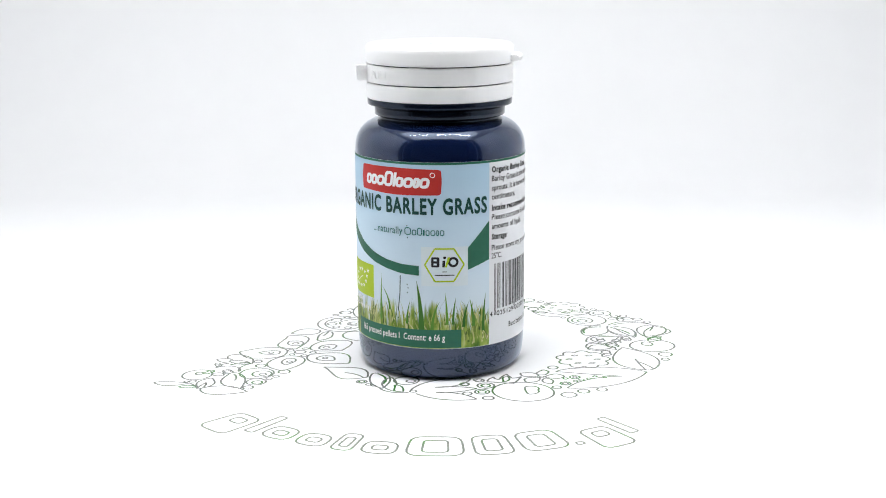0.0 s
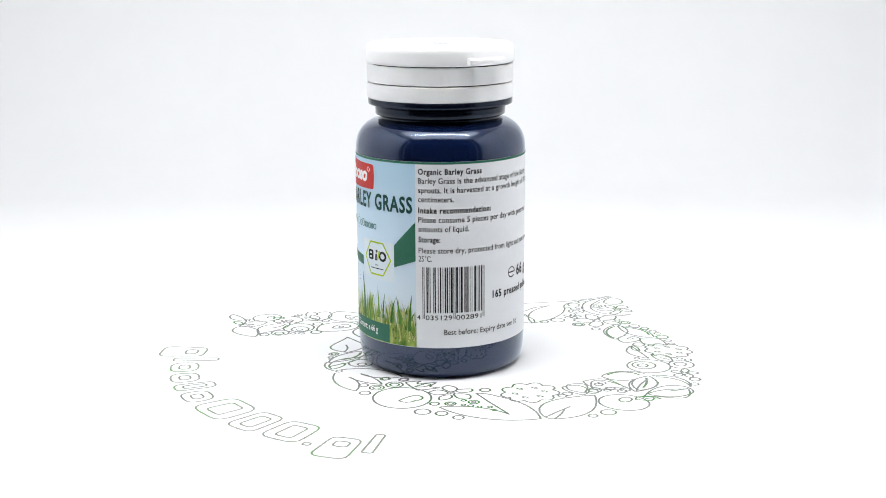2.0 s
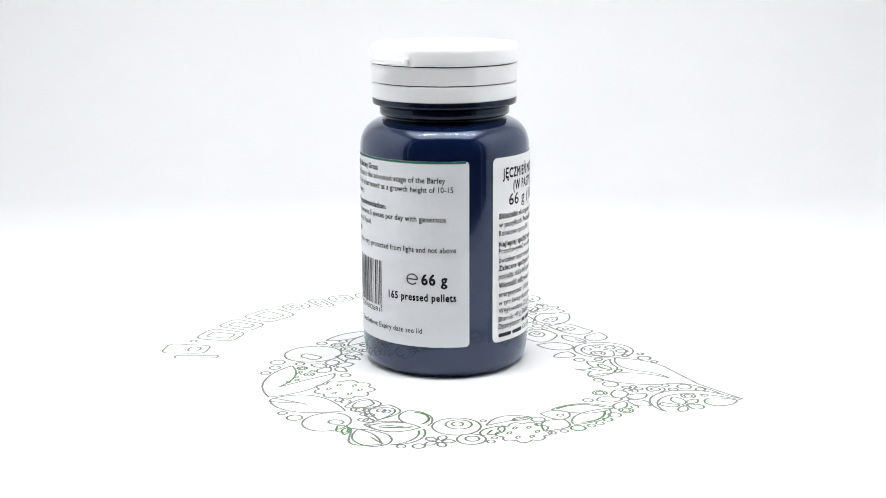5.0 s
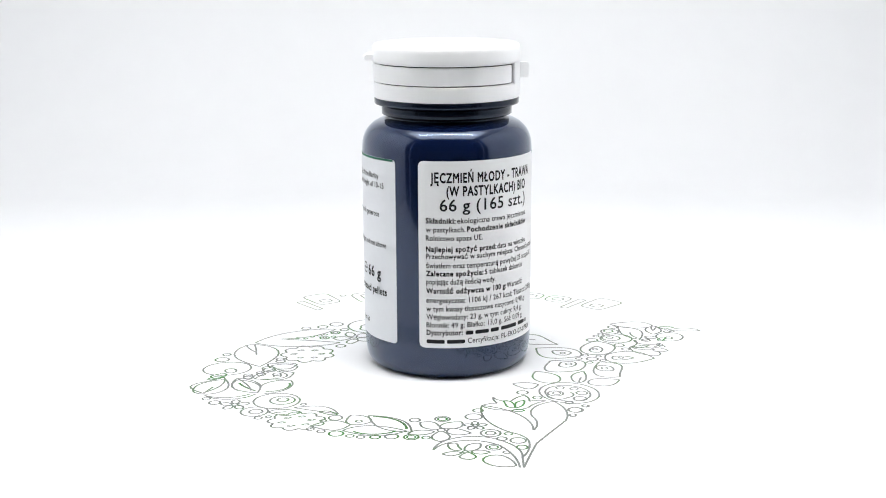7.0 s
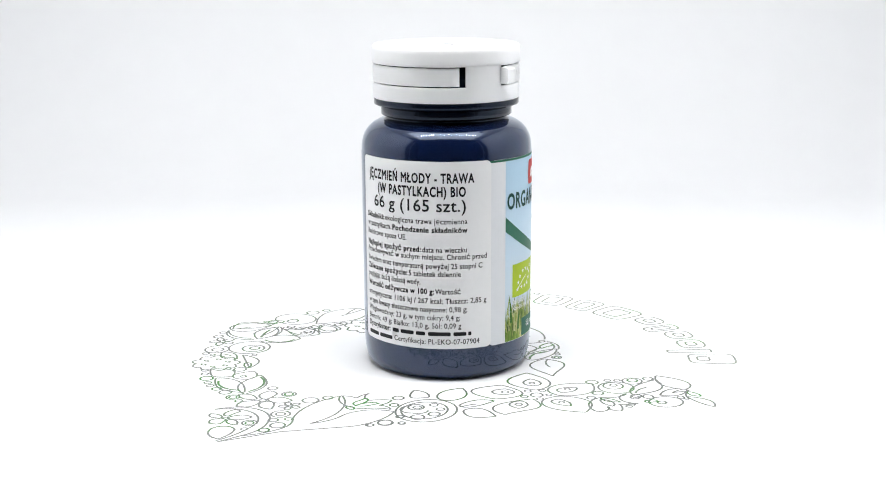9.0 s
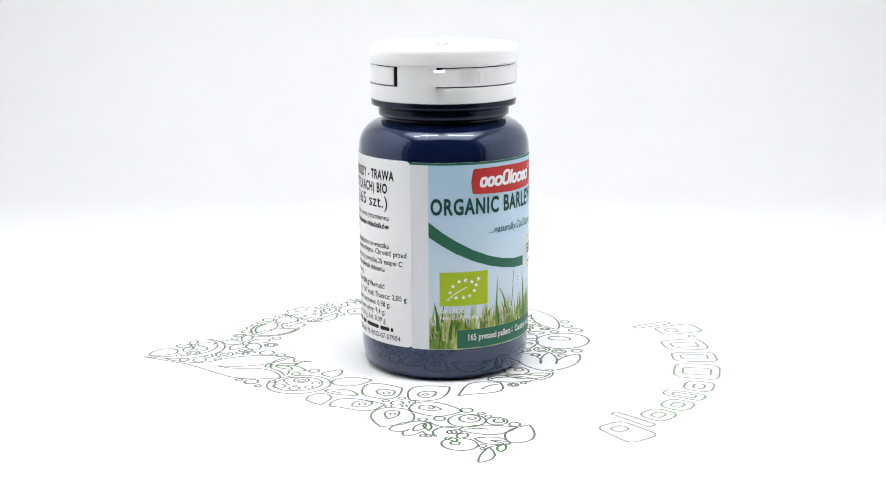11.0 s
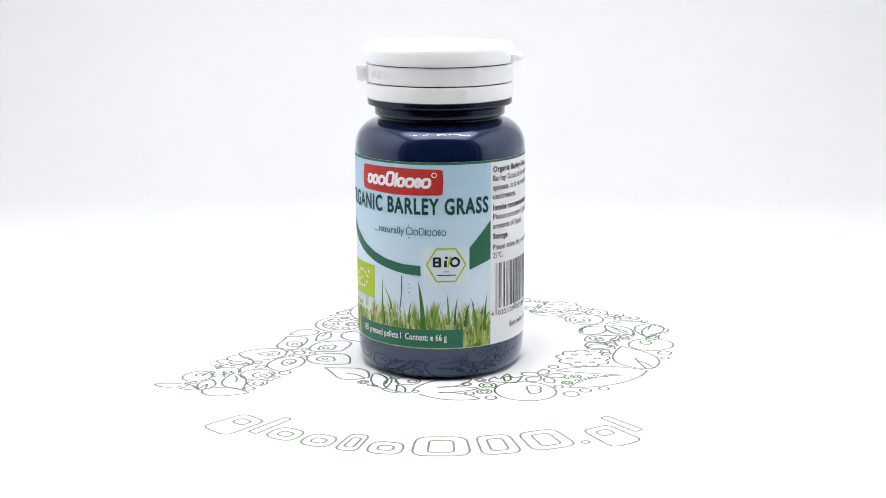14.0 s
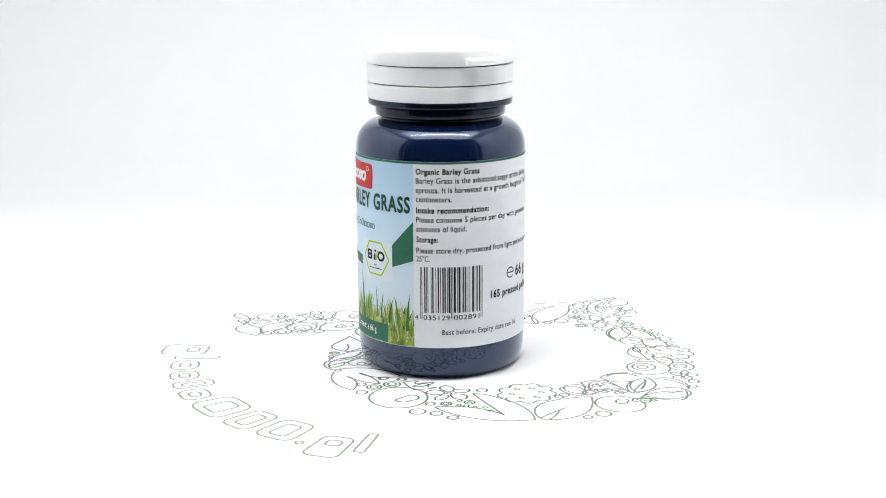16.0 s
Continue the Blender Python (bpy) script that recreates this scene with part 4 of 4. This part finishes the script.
# pointed leaves and a small crown
leaf(-41.8, -12.1, -26.1, -23.6, 6.1, 0.61, -6.1, 0.66)
drawn((-34.1, -18.5), (-31.1, -19.8, -27.4, -24.1)); ring(-27.7, -28.3, 1.7); ring(-27.7, -28.3, 0.9, ink=INK_GREEN); ring(-25.3, -31.3, 0.9)
ring(-23.6, -32.5, 0.7); drop(-24, -19.3, -20.6, -35.5, 4.5, 0.33, -2.7, 0.53)
drawn((-22.8, -19.9), (-19.9, -24.9, -20.6, -30.8), ink=INK_GREEN)
drawn((-17.9, -23.7), (-20.4, -33.2, -16.4, -38.4)); leaf(-16.7, -32.1, -13.6, -39, 1.6, 0.35, -2.1, 0.71, ink=INK_GREEN)
drawn((-21.4, -35.5), (-16.6, -39.6, -11.8, -39.6))
drawn((-17.9, -23.7), (-16.4, -27.9, -15.9, -32.7)); ring(-12.8, -27.4, 4.2); ring(-11.3, -28, 1.5)
drawn((-11.1, -37.4), (-5.1, -28.7, 8.7, -25.9), (2.8, -33.5, -3.3, -34.6), (3.4, -34.1, 10.6, -36), (4.2, -39.3, -2.9, -39.8), (4.2, -41, 10.3, -46.7), (0.5, -47.1, -9.4, -40.8))
ring(-10.3, -38.5, 1.1); ring(6.6, -31.8, 1.5); ring(7.3, -41.1, 1.5); ring(12.2, -39.4, 2.4); ring(12.2, -39.4, 1.3, ink=INK_GREEN)
ring(14, -45.6, 1.8); ring(11.7, -27.8, 1.5); ring(13.6, -33.1, 2.8); ring(13.6, -33.1, 1.5, ink=INK_GREEN)
drawn((14.3, -29), (15.4, -25.4, 16.6, -24.2), (17.1, -26.1, 18.4, -26.7), (19.7, -23.1, 21.1, -21.2), (21.9, -23.7, 22.8, -25.5), (24.2, -25, 25.9, -23.8), (24.6, -27.4, 23.1, -30.9), (19.4, -30.3, 14.3, -29))
leaf(19.4, -29.1, 21.4, -23.7, 1.3, 0.70, -1.4, 0.42, ink=INK_GREEN)
# largest fruit
oval(25.6, -39.4, 9.4, 10.2, 61.6)
drawn((27.1, -41.9), (26.4, -38.4, 26.4, -34.9), (29.4, -34.1, 30.5, -37.9), (30.3, -40.6, 27.1, -41.9))

# outlined brand word along an arc, drawn as plain rounded blocks
for a0, a1, r0, r1 in ((-137.5, -130.8, 86.0, 102.0), (-129.3, -127.3, 79.8, 95.5), (-125.8, -119.6, 86.0, 95.5), (-118.2, -112.2, 86.0, 95.5), (-110.8, -106.8, 82.0, 95.5), (-105.2, -98.8, 86.0, 95.5),
                       (-97.0, -86.6, 80.5, 95.7), (-84.6, -77.6, 80.5, 95.7), (-75.6, -67.2, 80.5, 95.7), (-66.0, -64.6, 93.6, 95.7), (-62.6, -56.2, 86.0, 102.0), (-54.6, -52.6, 80.5, 95.7)):
    def bent(x0, x1, q0, q1, rad):
        flat = rounded([(x0 * 1.6, q0), (x1 * 1.6, q0), (x1 * 1.6, q1), (x0 * 1.6, q1)], rad, 4)
        return [(r * math.cos(radians(u / 1.6)), r * math.sin(radians(u / 1.6))) for u, r in flat]

    wide, tall = (a1 - a0) * 1.6, r1 - r0
    polys = stroke(bent(a0, a1, r0, r1, min(wide, tall) * (0.42 if tall < 14 else 0.3)), LINE, True)
    if a1 - a0 > 3.5:
        inset = 0.27 * (a1 - a0)
        polys += stroke(bent(a0 + inset, a1 - inset, max(r0, 80) + 2.9, min(r1, 96) - 2.9, min(1.6, wide * 0.2)), LINE, True)
    printed("letter_block_print", polys, LETTER_INK)


# ---- what moves: the sheet turns with the bottle on it ----
def motions():
    turns = ((0, 0.00), (0.5, 12.53), (1, 25.15), (1.5, 37.60), (2, 50.01), (2.5, 62.48), (3, 75.20), (3.5, 87.95), (4, 100.89), (4.7, 119.03), (5.4, 137.17), (6, 152.72), (6.5, 165.60), (7, 178.28), (7.5, 190.83), (8, 203.46), (8.5, 216.13), (9, 228.81), (9.6, 244.29), (10.3, 262.42), (11, 280.55), (11.5, 293.51), (12, 306.51), (12.5, 319.47), (13, 332.56), (13.5, 345.71), (14, 358.92), (14.5, 372.09), (15, 385.24), (15.5, 398.39), (16, 411.54))
    walk(sheet, [(t, pose(0, 0, 0, 0, 0, -a)) for t, a in turns])
    off = Vector((-0.00116, -0.00035, 0))
    walk(bottle, [(t, pose(*(Matrix.Rotation(radians(-a), 3, "Z") @ off), 0, 0, -a)) for t, a in turns])


motions()
